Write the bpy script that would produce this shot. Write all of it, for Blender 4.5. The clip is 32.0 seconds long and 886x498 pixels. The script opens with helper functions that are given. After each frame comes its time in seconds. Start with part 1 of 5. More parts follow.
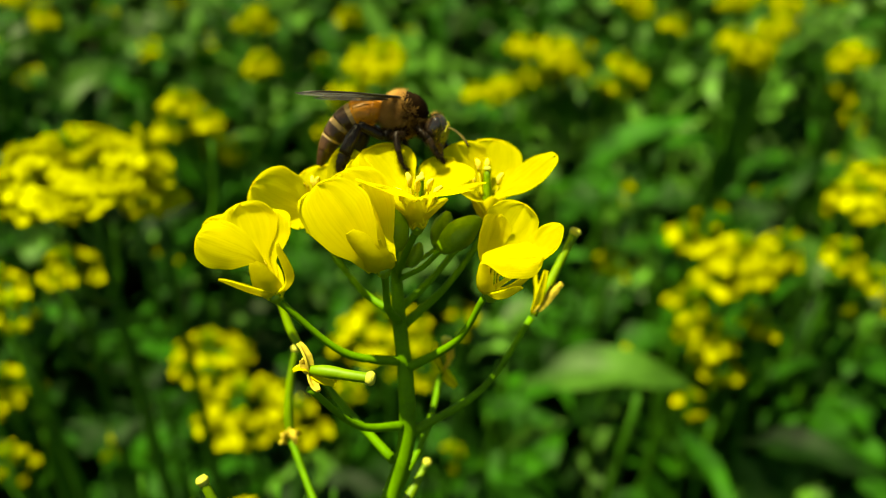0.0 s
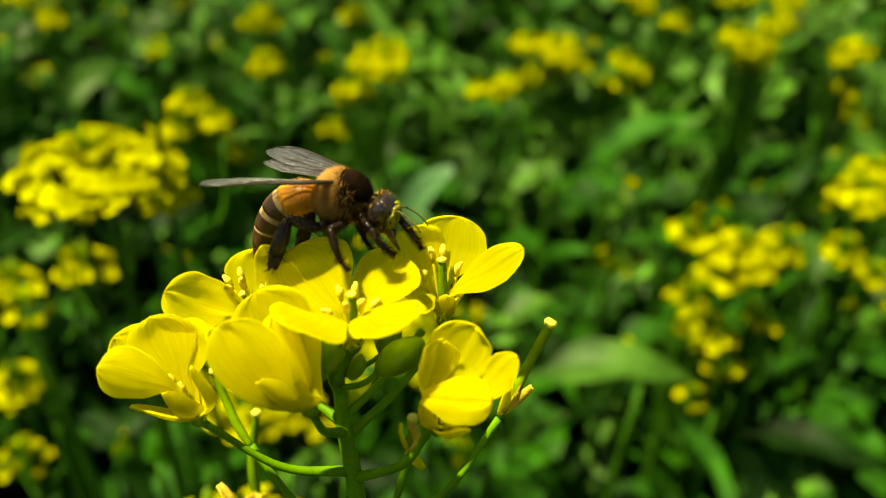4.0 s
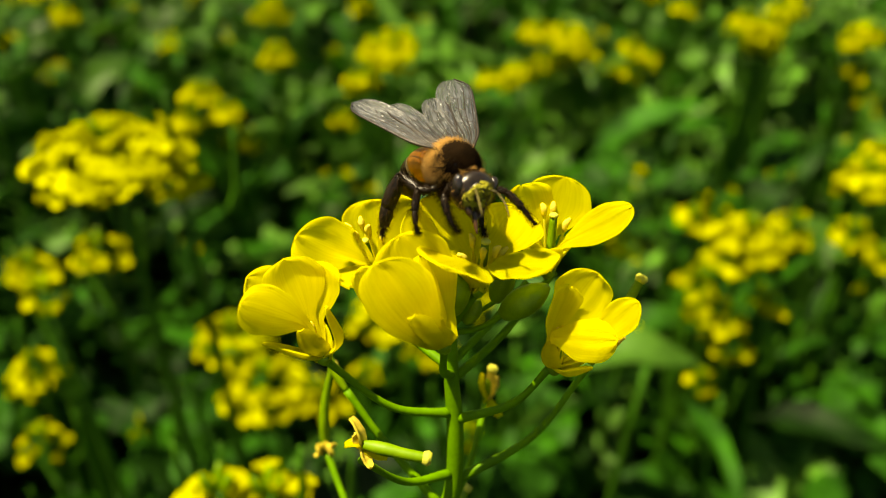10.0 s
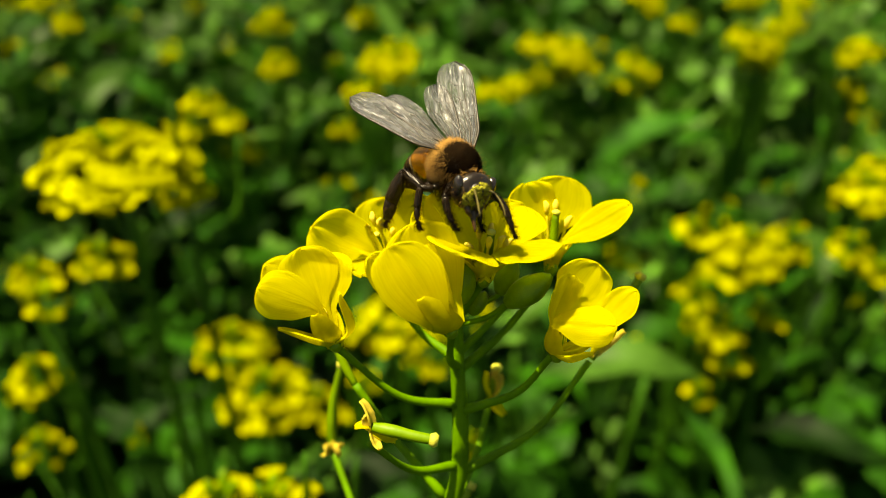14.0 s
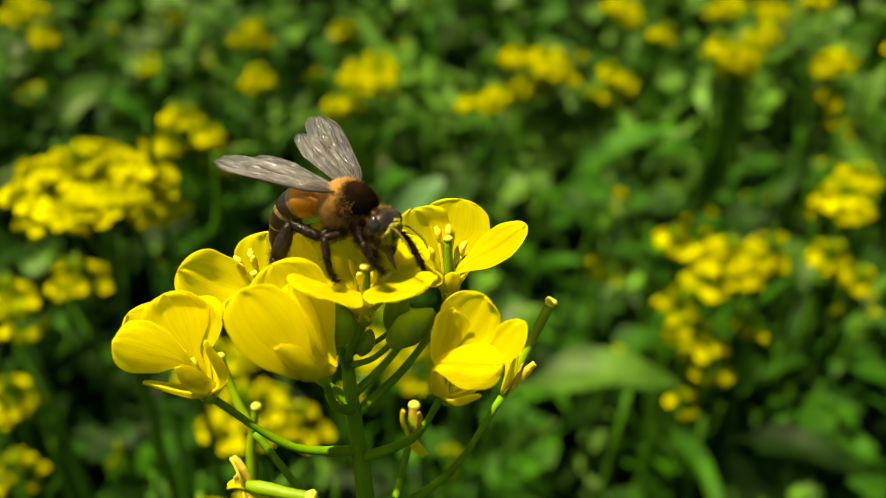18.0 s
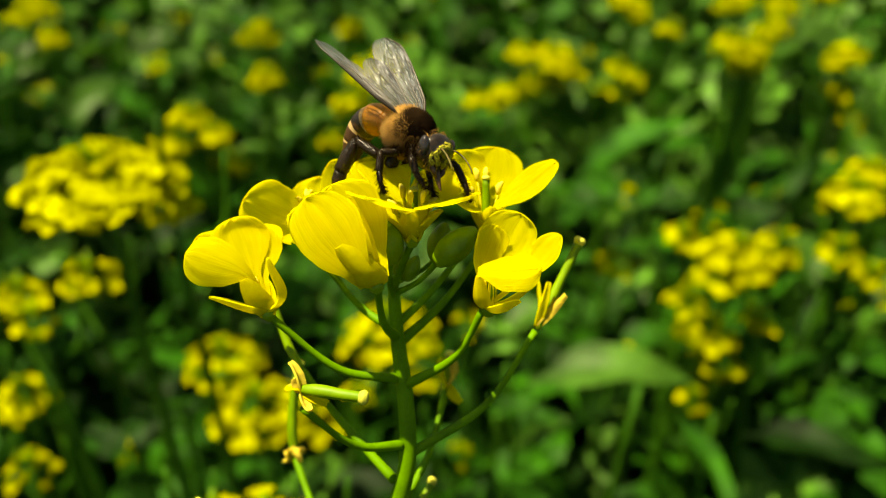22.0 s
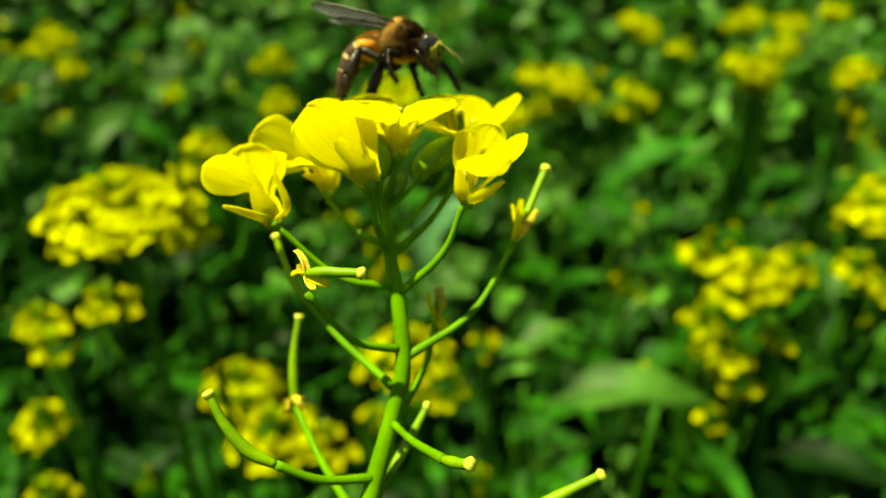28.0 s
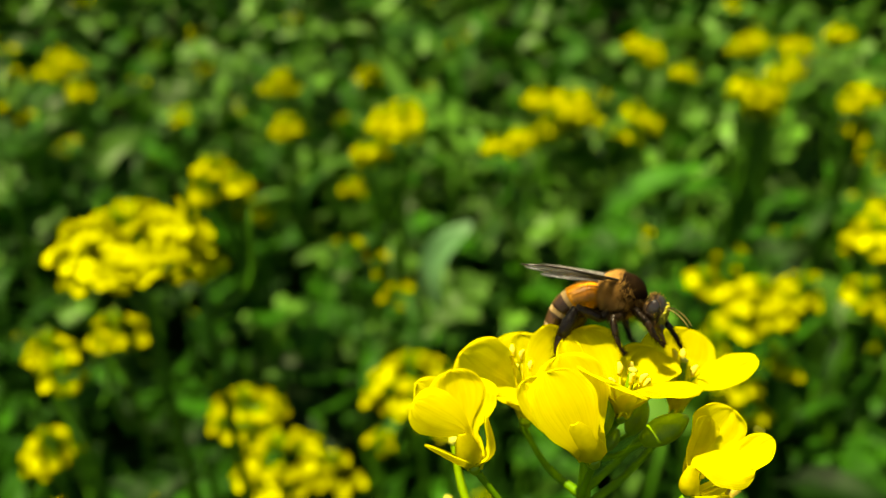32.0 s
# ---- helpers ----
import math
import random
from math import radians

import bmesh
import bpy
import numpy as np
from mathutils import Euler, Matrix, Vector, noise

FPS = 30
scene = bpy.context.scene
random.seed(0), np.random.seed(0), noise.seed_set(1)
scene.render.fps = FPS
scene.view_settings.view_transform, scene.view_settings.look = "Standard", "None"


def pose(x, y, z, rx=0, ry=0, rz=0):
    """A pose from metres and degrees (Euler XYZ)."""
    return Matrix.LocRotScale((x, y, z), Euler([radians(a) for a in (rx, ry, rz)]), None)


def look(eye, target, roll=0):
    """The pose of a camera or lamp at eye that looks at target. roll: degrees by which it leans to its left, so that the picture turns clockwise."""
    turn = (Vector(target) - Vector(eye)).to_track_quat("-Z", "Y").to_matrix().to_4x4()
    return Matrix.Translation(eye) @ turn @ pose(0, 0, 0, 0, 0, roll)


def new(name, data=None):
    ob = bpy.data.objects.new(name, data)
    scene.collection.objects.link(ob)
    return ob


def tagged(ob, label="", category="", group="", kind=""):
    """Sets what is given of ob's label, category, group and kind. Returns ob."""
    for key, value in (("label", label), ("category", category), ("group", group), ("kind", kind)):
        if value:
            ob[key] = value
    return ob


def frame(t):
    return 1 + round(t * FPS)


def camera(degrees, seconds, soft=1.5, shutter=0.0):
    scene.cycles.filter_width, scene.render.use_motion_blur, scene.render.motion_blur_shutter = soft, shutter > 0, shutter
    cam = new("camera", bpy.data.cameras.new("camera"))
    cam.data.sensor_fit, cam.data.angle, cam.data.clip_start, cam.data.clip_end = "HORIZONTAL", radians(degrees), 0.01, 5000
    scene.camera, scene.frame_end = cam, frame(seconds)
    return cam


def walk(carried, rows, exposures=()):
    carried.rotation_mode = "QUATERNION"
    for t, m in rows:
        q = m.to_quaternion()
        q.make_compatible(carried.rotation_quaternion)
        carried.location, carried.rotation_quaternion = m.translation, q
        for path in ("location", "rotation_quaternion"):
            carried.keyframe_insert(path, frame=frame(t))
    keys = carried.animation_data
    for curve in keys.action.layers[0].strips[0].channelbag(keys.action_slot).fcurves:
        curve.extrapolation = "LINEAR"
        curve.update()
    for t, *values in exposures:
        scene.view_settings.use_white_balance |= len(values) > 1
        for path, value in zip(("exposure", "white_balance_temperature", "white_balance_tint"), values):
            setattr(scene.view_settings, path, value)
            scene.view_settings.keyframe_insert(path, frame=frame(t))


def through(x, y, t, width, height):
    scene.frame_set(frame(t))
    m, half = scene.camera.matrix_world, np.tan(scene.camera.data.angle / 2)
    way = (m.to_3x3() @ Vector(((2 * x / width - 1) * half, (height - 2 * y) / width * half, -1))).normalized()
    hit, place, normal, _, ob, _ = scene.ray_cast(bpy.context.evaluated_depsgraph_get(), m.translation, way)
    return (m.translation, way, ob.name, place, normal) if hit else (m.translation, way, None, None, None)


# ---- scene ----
# a hand-held close-up: the lens is focused on the blossom a hand's width away
cam = camera(60.0, 32.0, soft=1.0)
cam.data.dof.use_dof, cam.data.dof.focus_distance, cam.data.dof.aperture_fstop = True, 0.0705, 19.0
walk(cam, [
    (0, pose(-0.00175, 0.00905, 0.61848, 57.49, -1.15, -0.27)),
    (0.5, pose(0.00056, 0.00467, 0.61916, 57.86, -1.10, -0.25)),
    (1, pose(0.00167, 0.00411, 0.62020, 57.85, -1.03, -0.11)),
    (1.5, pose(-0.00139, 0.00439, 0.62166, 57.63, -1.35, -0.45)),
    (2, pose(-0.00465, 0.00464, 0.62376, 57.28, -1.48, -0.67)),
    (2.5, pose(-0.00804, 0.00530, 0.62530, 56.78, -1.72, -0.93)),
    (3, pose(-0.00768, 0.00502, 0.62478, 56.80, -1.55, -0.85)),
    (3.5, pose(-0.00464, 0.00470, 0.62311, 57.04, -1.17, -0.47)),
    (5.5, pose(-0.00065, 0.00170, 0.61945, 57.32, -0.40, 0.18)),
    (6, pose(-0.00135, 0.00171, 0.62043, 57.15, -0.50, 0.05)),
    (6.5, pose(-0.00146, 0.00168, 0.62260, 57.01, -0.49, 0.04)),
    (7, pose(-0.00079, 0.00147, 0.62130, 57.01, -0.48, -0.08)),
    (7.5, pose(-0.00070, 0.00187, 0.62056, 56.77, -0.37, -0.13)),
    (8, pose(-0.00102, 0.00116, 0.61918, 56.83, -0.26, -0.11)),
    (8.5, pose(-0.00066, 0.00068, 0.61941, 56.86, -0.08, -0.04)),
    (9, pose(0.00000, 0.00000, 0.62000, 57.00, -0.00, -0.00)),
    (9.5, pose(0.00009, -0.00063, 0.61977, 56.97, 0.13, 0.30)),
    (10, pose(-0.00001, -0.00115, 0.62074, 56.76, 0.11, 0.42)),
    (10.5, pose(-0.00153, -0.00097, 0.62082, 56.65, 0.06, 0.28)),
    (11, pose(-0.00142, -0.00155, 0.62057, 56.81, 0.13, 0.24)),
    (11.5, pose(-0.00077, -0.00208, 0.62023, 56.74, -0.05, 0.29)),
    (12, pose(-0.00095, -0.00319, 0.62075, 57.05, 0.31, 0.43)),
    (12.5, pose(-0.00214, -0.00276, 0.62126, 57.20, -0.18, 0.09)),
    (13, pose(-0.00207, -0.00273, 0.62139, 57.18, -0.51, 0.16)),
    (13.5, pose(-0.00155, -0.00287, 0.62207, 57.44, -0.67, 0.23)),
    (14, pose(-0.00175, -0.00283, 0.62195, 57.48, -0.39, 0.49)),
    (14.5, pose(-0.00252, -0.00250, 0.62074, 57.35, -0.02, 0.32)),
    (16.5, pose(-0.00107, -0.00104, 0.62202, 57.89, -0.48, -0.67)),
    (17, pose(-0.00129, -0.00039, 0.62315, 58.12, -0.65, -0.82)),
    (17.5, pose(-0.00130, -0.00047, 0.62356, 58.28, -0.59, -0.94)),
    (18, pose(-0.00067, -0.00060, 0.62250, 58.26, -0.51, -0.87)),
    (18.5, pose(0.00011, -0.00056, 0.62084, 58.19, -0.35, -0.83)),
    (19, pose(0.00228, -0.00062, 0.62001, 58.09, -0.29, -0.57)),
    (19.5, pose(0.00327, -0.00045, 0.61947, 57.87, -0.15, -0.40)),
    (20, pose(0.00182, -0.00074, 0.62008, 57.67, -0.06, -0.39)),
    (20.5, pose(0.00015, -0.00100, 0.62088, 57.73, -0.00, -0.42)),
    (21, pose(-0.00095, -0.00096, 0.62220, 57.80, 0.04, -0.56)),
    (21.5, pose(-0.00057, -0.00099, 0.62244, 57.95, 0.15, -0.58)),
    (22, pose(-0.00122, -0.00075, 0.62191, 58.10, 0.10, -0.57)),
    (22.5, pose(0.00108, -0.00177, 0.62197, 58.42, 0.69, -0.33)),
    (23, pose(0.00143, -0.00265, 0.62277, 58.63, 0.90, -0.17)),
    (23.5, pose(0.00015, -0.00246, 0.62329, 58.63, 1.08, -0.19)),
    (24, pose(0.00001, -0.00259, 0.62272, 58.70, 1.08, -0.02)),
    (24.5, pose(-0.00081, -0.00223, 0.62234, 58.76, 1.05, -0.08)),
    (25, pose(0.00045, -0.00302, 0.62209, 59.12, 1.07, -0.05)),
    (25.5, pose(0.00074, -0.00236, 0.62233, 59.05, 1.03, -0.13)),
    (27.5, pose(-0.00307, -0.00167, 0.62326, 59.37, 1.18, -0.19)),
    (28, pose(-0.00156, -0.00204, 0.62342, 59.66, 1.25, -0.08)),
    (28.5, pose(-0.00040, -0.00219, 0.62360, 59.77, 1.26, 0.10)),
    (29, pose(0.00081, -0.00283, 0.62309, 60.10, 1.29, 0.24)),
    (29.5, pose(0.00055, -0.00218, 0.62336, 60.23, 1.47, 0.15)),
    (30, pose(0.00090, -0.00174, 0.62444, 60.55, 1.66, 0.23)),
    (30.5, pose(0.00073, -0.00198, 0.62610, 61.04, 1.75, 0.31)),
    (31, pose(-0.00018, -0.00199, 0.62707, 61.23, 1.72, 0.46)),
    (31.5, pose(-0.00192, -0.00118, 0.62754, 61.23, 1.57, 0.32)),
    (32, pose(-0.00199, -0.00079, 0.62796, 61.00, 1.45, 0.27))],
    exposures=[(0, 1.40, 10500, -13), (1, 1.40, 10500, -22), (2, 1.40, 10500, -22), (3.5, 1.40, 10500, -12), (5.5, 1.36, 10500, 4), (7, 1.36, 10500, 0), (14, 1.36, 10500, 0),
               (17, 1.38, 10500, 5), (21, 1.40, 10500, 4), (23, 1.40, 10500, -10), (25.5, 1.42, 10500, -11), (28, 1.50, 10500, -24), (29.5, 1.60, 10500, -12), (32, 1.60, 10500, -2)])

# ---------------------------------------------------------------- light
world = bpy.data.worlds.new("sky")
scene.world = world
world.use_nodes = True
SUN_EL, SUN_AZ = radians(70), radians(-84)      # azimuth from +y (away from the camera) towards +x
wn = world.node_tree.nodes
sky = wn.new("ShaderNodeTexSky")
sky.sky_type, sky.sun_disc = "NISHITA", False
sky.sun_elevation, sky.sun_rotation = SUN_EL, SUN_AZ
world.node_tree.links.new(sky.outputs[0], wn["Background"].inputs[0])
wn["Background"].inputs[1].default_value = 0.045
sun_dir = Vector((math.sin(SUN_AZ) * math.cos(SUN_EL), math.cos(SUN_AZ) * math.cos(SUN_EL), math.sin(SUN_EL)))
sun = new("sun", bpy.data.lights.new("sun", "SUN"))
sun.data.energy, sun.data.angle, sun.data.color = 5.0, radians(0.6), (1.0, 0.95, 0.84)
sun.matrix_world = look(sun_dir * 20, (0, 0, 0))
scene.view_settings.exposure = 0.0

# ---------------------------------------------------------------- materials
MM = 0.001


def material(name, colour, rough=0.5, vary=0.25, scale=400.0, fine=3000.0, bump=0.15, through=0.0, tint=None, spec=0.5,
             coat=0.0, island=0.0, stretch=(1, 1, 1)):
    """A Principled surface with two scales of colour variation, fine relief and light that passes through thin tissue."""
    m = bpy.data.materials.new(name)
    m.use_nodes = True
    n, link = m.node_tree.nodes, m.node_tree.links.new
    b, out = n["Principled BSDF"], n["Material Output"]
    co = n.new("ShaderNodeTexCoord")
    big, small = n.new("ShaderNodeTexNoise"), n.new("ShaderNodeTexNoise")
    big.inputs["Scale"].default_value, small.inputs["Scale"].default_value = scale, fine
    big.inputs["Detail"].default_value, small.inputs["Detail"].default_value = 4, 3
    link(co.outputs["Object"], big.inputs["Vector"])
    lines = n.new("ShaderNodeMapping")
    lines.inputs["Scale"].default_value = stretch
    link(co.outputs["Object"], lines.inputs["Vector"]), link(lines.outputs[0], small.inputs["Vector"])
    add = n.new("ShaderNodeMath")
    add.operation = "MULTIPLY_ADD"
    link(small.outputs[0], add.inputs[0])
    add.inputs[1].default_value = 0.4
    link(big.outputs[0], add.inputs[2])
    ramp = n.new("ShaderNodeMapRange")
    ramp.inputs[1].default_value, ramp.inputs[2].default_value = 0.45, 0.95
    ramp.inputs[3].default_value, ramp.inputs[4].default_value = 1 - vary, 1 + vary * 0.6
    link(add.outputs[0], ramp.inputs[0])
    value = ramp.outputs[0]
    if island:
        obj, rnd = n.new("ShaderNodeObjectInfo"), n.new("ShaderNodeMapRange")
        rnd.inputs[3].default_value, rnd.inputs[4].default_value = 1 - island, 1 + island
        link(obj.outputs["Random"], rnd.inputs[0])
        mul = n.new("ShaderNodeMath")
        mul.operation = "MULTIPLY"
        link(value, mul.inputs[0]), link(rnd.outputs[0], mul.inputs[1])
        value = mul.outputs[0]
    hue = n.new("ShaderNodeMix")
    hue.data_type, hue.blend_type = "RGBA", "MULTIPLY"
    hue.inputs[0].default_value = 1.0
    base = n.new("ShaderNodeMix")
    base.data_type = "RGBA"
    link(big.outputs[0], base.inputs[0])
    base.inputs[6].default_value = (*colour, 1)
    base.inputs[7].default_value = (*(tint or colour), 1)
    link(base.outputs[2], hue.inputs[6]), link(value, hue.inputs[7])
    link(hue.outputs[2], b.inputs["Base Color"])
    b.inputs["Roughness"].default_value = rough
    b.inputs["Specular IOR Level"].default_value = spec
    b.inputs["Coat Weight"].default_value = coat
    bp = n.new("ShaderNodeBump")
    bp.inputs["Strength"].default_value, bp.inputs["Distance"].default_value = bump, 0.0003
    link(add.outputs[0], bp.inputs["Height"]), link(bp.outputs[0], b.inputs["Normal"])
    if through:
        t, mix = n.new("ShaderNodeBsdfTranslucent"), n.new("ShaderNodeMixShader")
        link(hue.outputs[2], t.inputs["Color"]), link(bp.outputs[0], t.inputs["Normal"])
        mix.inputs[0].default_value = through
        link(b.outputs[0], mix.inputs[1]), link(t.outputs[0], mix.inputs[2]), link(mix.outputs[0], out.inputs[0])
    return m




def petal_material():
    """Thin yellow tissue: fine branching veins that fan out from the claw, a warmer base, soft creases, and light passing through."""
    m = bpy.data.materials.new("petal")
    m.use_nodes = True
    n, link = m.node_tree.nodes, m.node_tree.links.new
    b, out = n["Principled BSDF"], n["Material Output"]
    uv, co = n.new("ShaderNodeUVMap"), n.new("ShaderNodeTexCoord")
    uv.uv_map = "along"
    soft = n.new("ShaderNodeTexNoise")
    soft.inputs["Scale"].default_value, soft.inputs["Detail"].default_value = 260, 4
    link(co.outputs["Object"], soft.inputs["Vector"])
    fan, veins = n.new("ShaderNodeMapping"), n.new("ShaderNodeTexNoise")
    fan.inputs["Scale"].default_value = (2.0, 34.0, 1.0)
    veins.inputs["Scale"].default_value, veins.inputs["Detail"].default_value, veins.inputs["Distortion"].default_value = 1.0, 3, 0.25
    link(uv.outputs[0], fan.inputs["Vector"]), link(fan.outputs[0], veins.inputs["Vector"])
    crease, folds = n.new("ShaderNodeMapping"), n.new("ShaderNodeTexNoise")
    crease.inputs["Scale"].default_value = (1.6, 5.5, 1.0)
    folds.inputs["Scale"].default_value, folds.inputs["Detail"].default_value = 1.0, 2
    link(uv.outputs[0], crease.inputs["Vector"]), link(crease.outputs[0], folds.inputs["Vector"])
    total = n.new("ShaderNodeMath")
    total.operation = "MULTIPLY_ADD"
    link(folds.outputs[0], total.inputs[0])
    total.inputs[1].default_value = 1.7
    link(veins.outputs[0], total.inputs[2])
    shade = n.new("ShaderNodeMapRange")
    shade.inputs[1].default_value, shade.inputs[2].default_value = 0.32, 0.62
    shade.inputs[3].default_value, shade.inputs[4].default_value = 0.94, 1.03
    link(veins.outputs[0], shade.inputs[0])
    base = n.new("ShaderNodeMix")
    base.data_type = "RGBA"
    base.inputs[6].default_value, base.inputs[7].default_value = (0.90, 0.82, 0.0, 1), (0.86, 0.85, 0.0, 1)
    link(soft.outputs[0], base.inputs[0])
    tone = n.new("ShaderNodeMix")
    tone.data_type, tone.blend_type = "RGBA", "MULTIPLY"
    tone.inputs[0].default_value = 1.0
    link(base.outputs[2], tone.inputs[6]), link(shade.outputs[0], tone.inputs[7])
    link(tone.outputs[2], b.inputs["Base Color"])
    b.inputs["Roughness"].default_value, b.inputs["Specular IOR Level"].default_value = 0.55, 0.2
    bp = n.new("ShaderNodeBump")
    bp.inputs["Strength"].default_value, bp.inputs["Distance"].default_value = 0.16, 0.00022
    link(total.outputs[0], bp.inputs["Height"]), link(bp.outputs[0], b.inputs["Normal"])
    t, mix = n.new("ShaderNodeBsdfTranslucent"), n.new("ShaderNodeMixShader")
    link(tone.outputs[2], t.inputs["Color"]), link(bp.outputs[0], t.inputs["Normal"])
    mix.inputs[0].default_value = 0.82
    link(b.outputs[0], mix.inputs[1]), link(t.outputs[0], mix.inputs[2]), link(mix.outputs[0], out.inputs[0])
    return m


PETAL = petal_material()
SEPAL = material("sepal", (0.80, 0.70, 0.003), 0.5, 0.15, 300, 2000, 0.12, 0.6, (0.72, 0.72, 0.005), 0.25)
STAMEN = material("stamen", (0.80, 0.66, 0.05), 0.6, 0.2, 500, 4000, 0.2, 0.4, (0.74, 0.74, 0.07), 0.3)
ANTHER = material("anther", (0.80, 0.66, 0.07), 0.8, 0.25, 900, 6000, 0.4, 0.3, (0.86, 0.74, 0.12), 0.2)
STEM = material("stem", (0.080, 0.21, 0.006), 0.6, 0.3, 250, 2500, 0.2, 0.15, (0.11, 0.26, 0.008), 0.12)
POD = material("pod", (0.10, 0.24, 0.008), 0.5, 0.25, 250, 2500, 0.2, 0.2, (0.22, 0.34, 0.012), 0.25)
BUD = material("bud", (0.09, 0.22, 0.008), 0.45, 0.25, 400, 3000, 0.2, 0.2, (0.20, 0.33, 0.010), 0.35)
STIGMA = material("stigma", (0.55, 0.55, 0.06), 0.7, 0.3, 900, 5000, 0.5, 0.1)
WITHERED = material("withered", (0.58, 0.42, 0.07), 0.8, 0.5, 500, 3000, 0.5, 0.25, (0.80, 0.66, 0.06), 0.2)
# one leaf green twice: shade painted into the first, sunlight into the second
LEAF_SHADED = material("leaf", (0.0035, 0.026, 0.002), 0.55, 0.75, 40, 500, 0.35, 0.28, (0.016, 0.080, 0.0045), 0.08, island=0.75)
LEAF_LIT = material("leaf_lit", (0.018, 0.072, 0.006), 0.5, 0.75, 40, 500, 0.35, 0.25, (0.068, 0.175, 0.022), 0.15, island=0.7)
LEAF_PALE = material("leaf_pale", (0.06, 0.16, 0.06), 0.5, 0.3, 40, 500, 0.3, 0.25, (0.08, 0.20, 0.08), 0.3)
BG_STEM = material("stem_far", (0.022, 0.10, 0.004), 0.5, 0.3, 60, 700, 0.2, 0.1, (0.045, 0.15, 0.01), 0.2, island=0.25)
BG_PETAL = material("petal_far", (0.64, 0.63, 0.0), 0.6, 0.25, 120, 900, 0.1, 0.62, (0.68, 0.70, 0.0), 0.2, island=0.25)
# darker than real soil: the shade under the crop is in this colour
SOIL_SHADED = material("soil", (0.006, 0.005, 0.003), 0.98, 0.5, 12, 160, 0.8, 0.0, (0.011, 0.009, 0.005), 0.05)

# ---------------------------------------------------------------- shape tools
def mesh_of(name, bm, *mats, smooth=True):
    me = bpy.data.meshes.new(name)
    bm.normal_update()
    bm.to_mesh(me)
    bm.free()
    for m in mats:
        me.materials.append(m)
    if smooth:
        me.polygons.foreach_set("use_smooth", [True] * len(me.polygons))
    return me


def part(name, bm, mat, parent, label="", m=None):
    """One mesh object under a thing or under a part."""
    data = bm if isinstance(bm, bpy.types.Mesh) else mesh_of(name, bm, *(mat if isinstance(mat, tuple) else (mat,)))
    ob = new(name, data)
    ob.parent = parent
    if m is not None:
        ob.matrix_basis = m
    return tagged(ob, label)


def spline(pts, n):
    """n + 1 places along a Catmull-Rom curve through pts."""
    p = [Vector(q) for q in pts]
    p = [p[0] * 2 - p[1]] + p + [p[-1] * 2 - p[-2]]
    out = []
    for k in range(n + 1):
        s = k / n * (len(p) - 3)
        i = min(int(s), len(p) - 4)
        u = s - i
        a, b, c, d = p[i:i + 4]
        out.append(0.5 * (2 * b + (c - a) * u + (2 * a - 5 * b + 4 * c - d) * u * u + (3 * b - a - 3 * c + d) * u ** 3))
    return out


def tube(bm, pts, radii, n=14, sides=10, cap=True):
    """A round, tapering tube along a curve; radii are spread evenly along it."""
    path = spline(pts, n)
    side = None
    rings = []
    for k, p in enumerate(path):
        d = (path[min(k + 1, n)] - path[max(k - 1, 0)]).normalized()
        if side is None:
            side = d.orthogonal().normalized()
        side = (side - d * side.dot(d)).normalized()
        other = d.cross(side)
        s = k / n * (len(radii) - 1)
        i = min(int(s), len(radii) - 2)
        r = radii[i] + (radii[i + 1] - radii[i]) * (s - i)
        rings.append([bm.verts.new(p + (side * math.cos(a) + other * math.sin(a)) * r)
                      for a in (2 * math.pi * j / sides for j in range(sides))])
    for a, b in zip(rings, rings[1:]):
        for j in range(sides):
            bm.faces.new((a[j], a[(j + 1) % sides], b[(j + 1) % sides], b[j]))
    if cap:
        bm.faces.new(rings[0][::-1])
        bm.faces.new(rings[-1])
    return bm


def sheet(bm, rows, thick):
    """A thin closed shell over a grid of places (rows of equal length)."""
    n, k = len(rows), len(rows[0])
    nor = []
    for i in range(n):
        line = []
        for j in range(k):
            du = rows[min(i + 1, n - 1)][j] - rows[max(i - 1, 0)][j]
            dv = rows[i][min(j + 1, k - 1)] - rows[i][max(j - 1, 0)]
            c = du.cross(dv)
            line.append(c.normalized() if c.length > 1e-14 else Vector((0, 0, 1)))
        nor.append(line)
    top = [[bm.verts.new(rows[i][j] + nor[i][j] * thick / 2) for j in range(k)] for i in range(n)]
    low = [[bm.verts.new(rows[i][j] - nor[i][j] * thick / 2) for j in range(k)] for i in range(n)]
    for i in range(n - 1):
        for j in range(k - 1):
            bm.faces.new((top[i][j], top[i + 1][j], top[i + 1][j + 1], top[i][j + 1]))
            bm.faces.new((low[i][j + 1], low[i + 1][j + 1], low[i + 1][j], low[i][j]))
    ring = [(0, j) for j in range(k)] + [(i, k - 1) for i in range(1, n)] + [(n - 1, j) for j in range(k - 2, -1, -1)] \
        + [(i, 0) for i in range(n - 2, 0, -1)]
    rim = [(bm.verts.new(top[i][j].co), bm.verts.new(low[i][j].co)) for i, j in ring]
    for (a, b), (c, d) in zip(rim, rim[1:] + rim[:1]):
        bm.faces.new((a, c, d, b))
    return bm


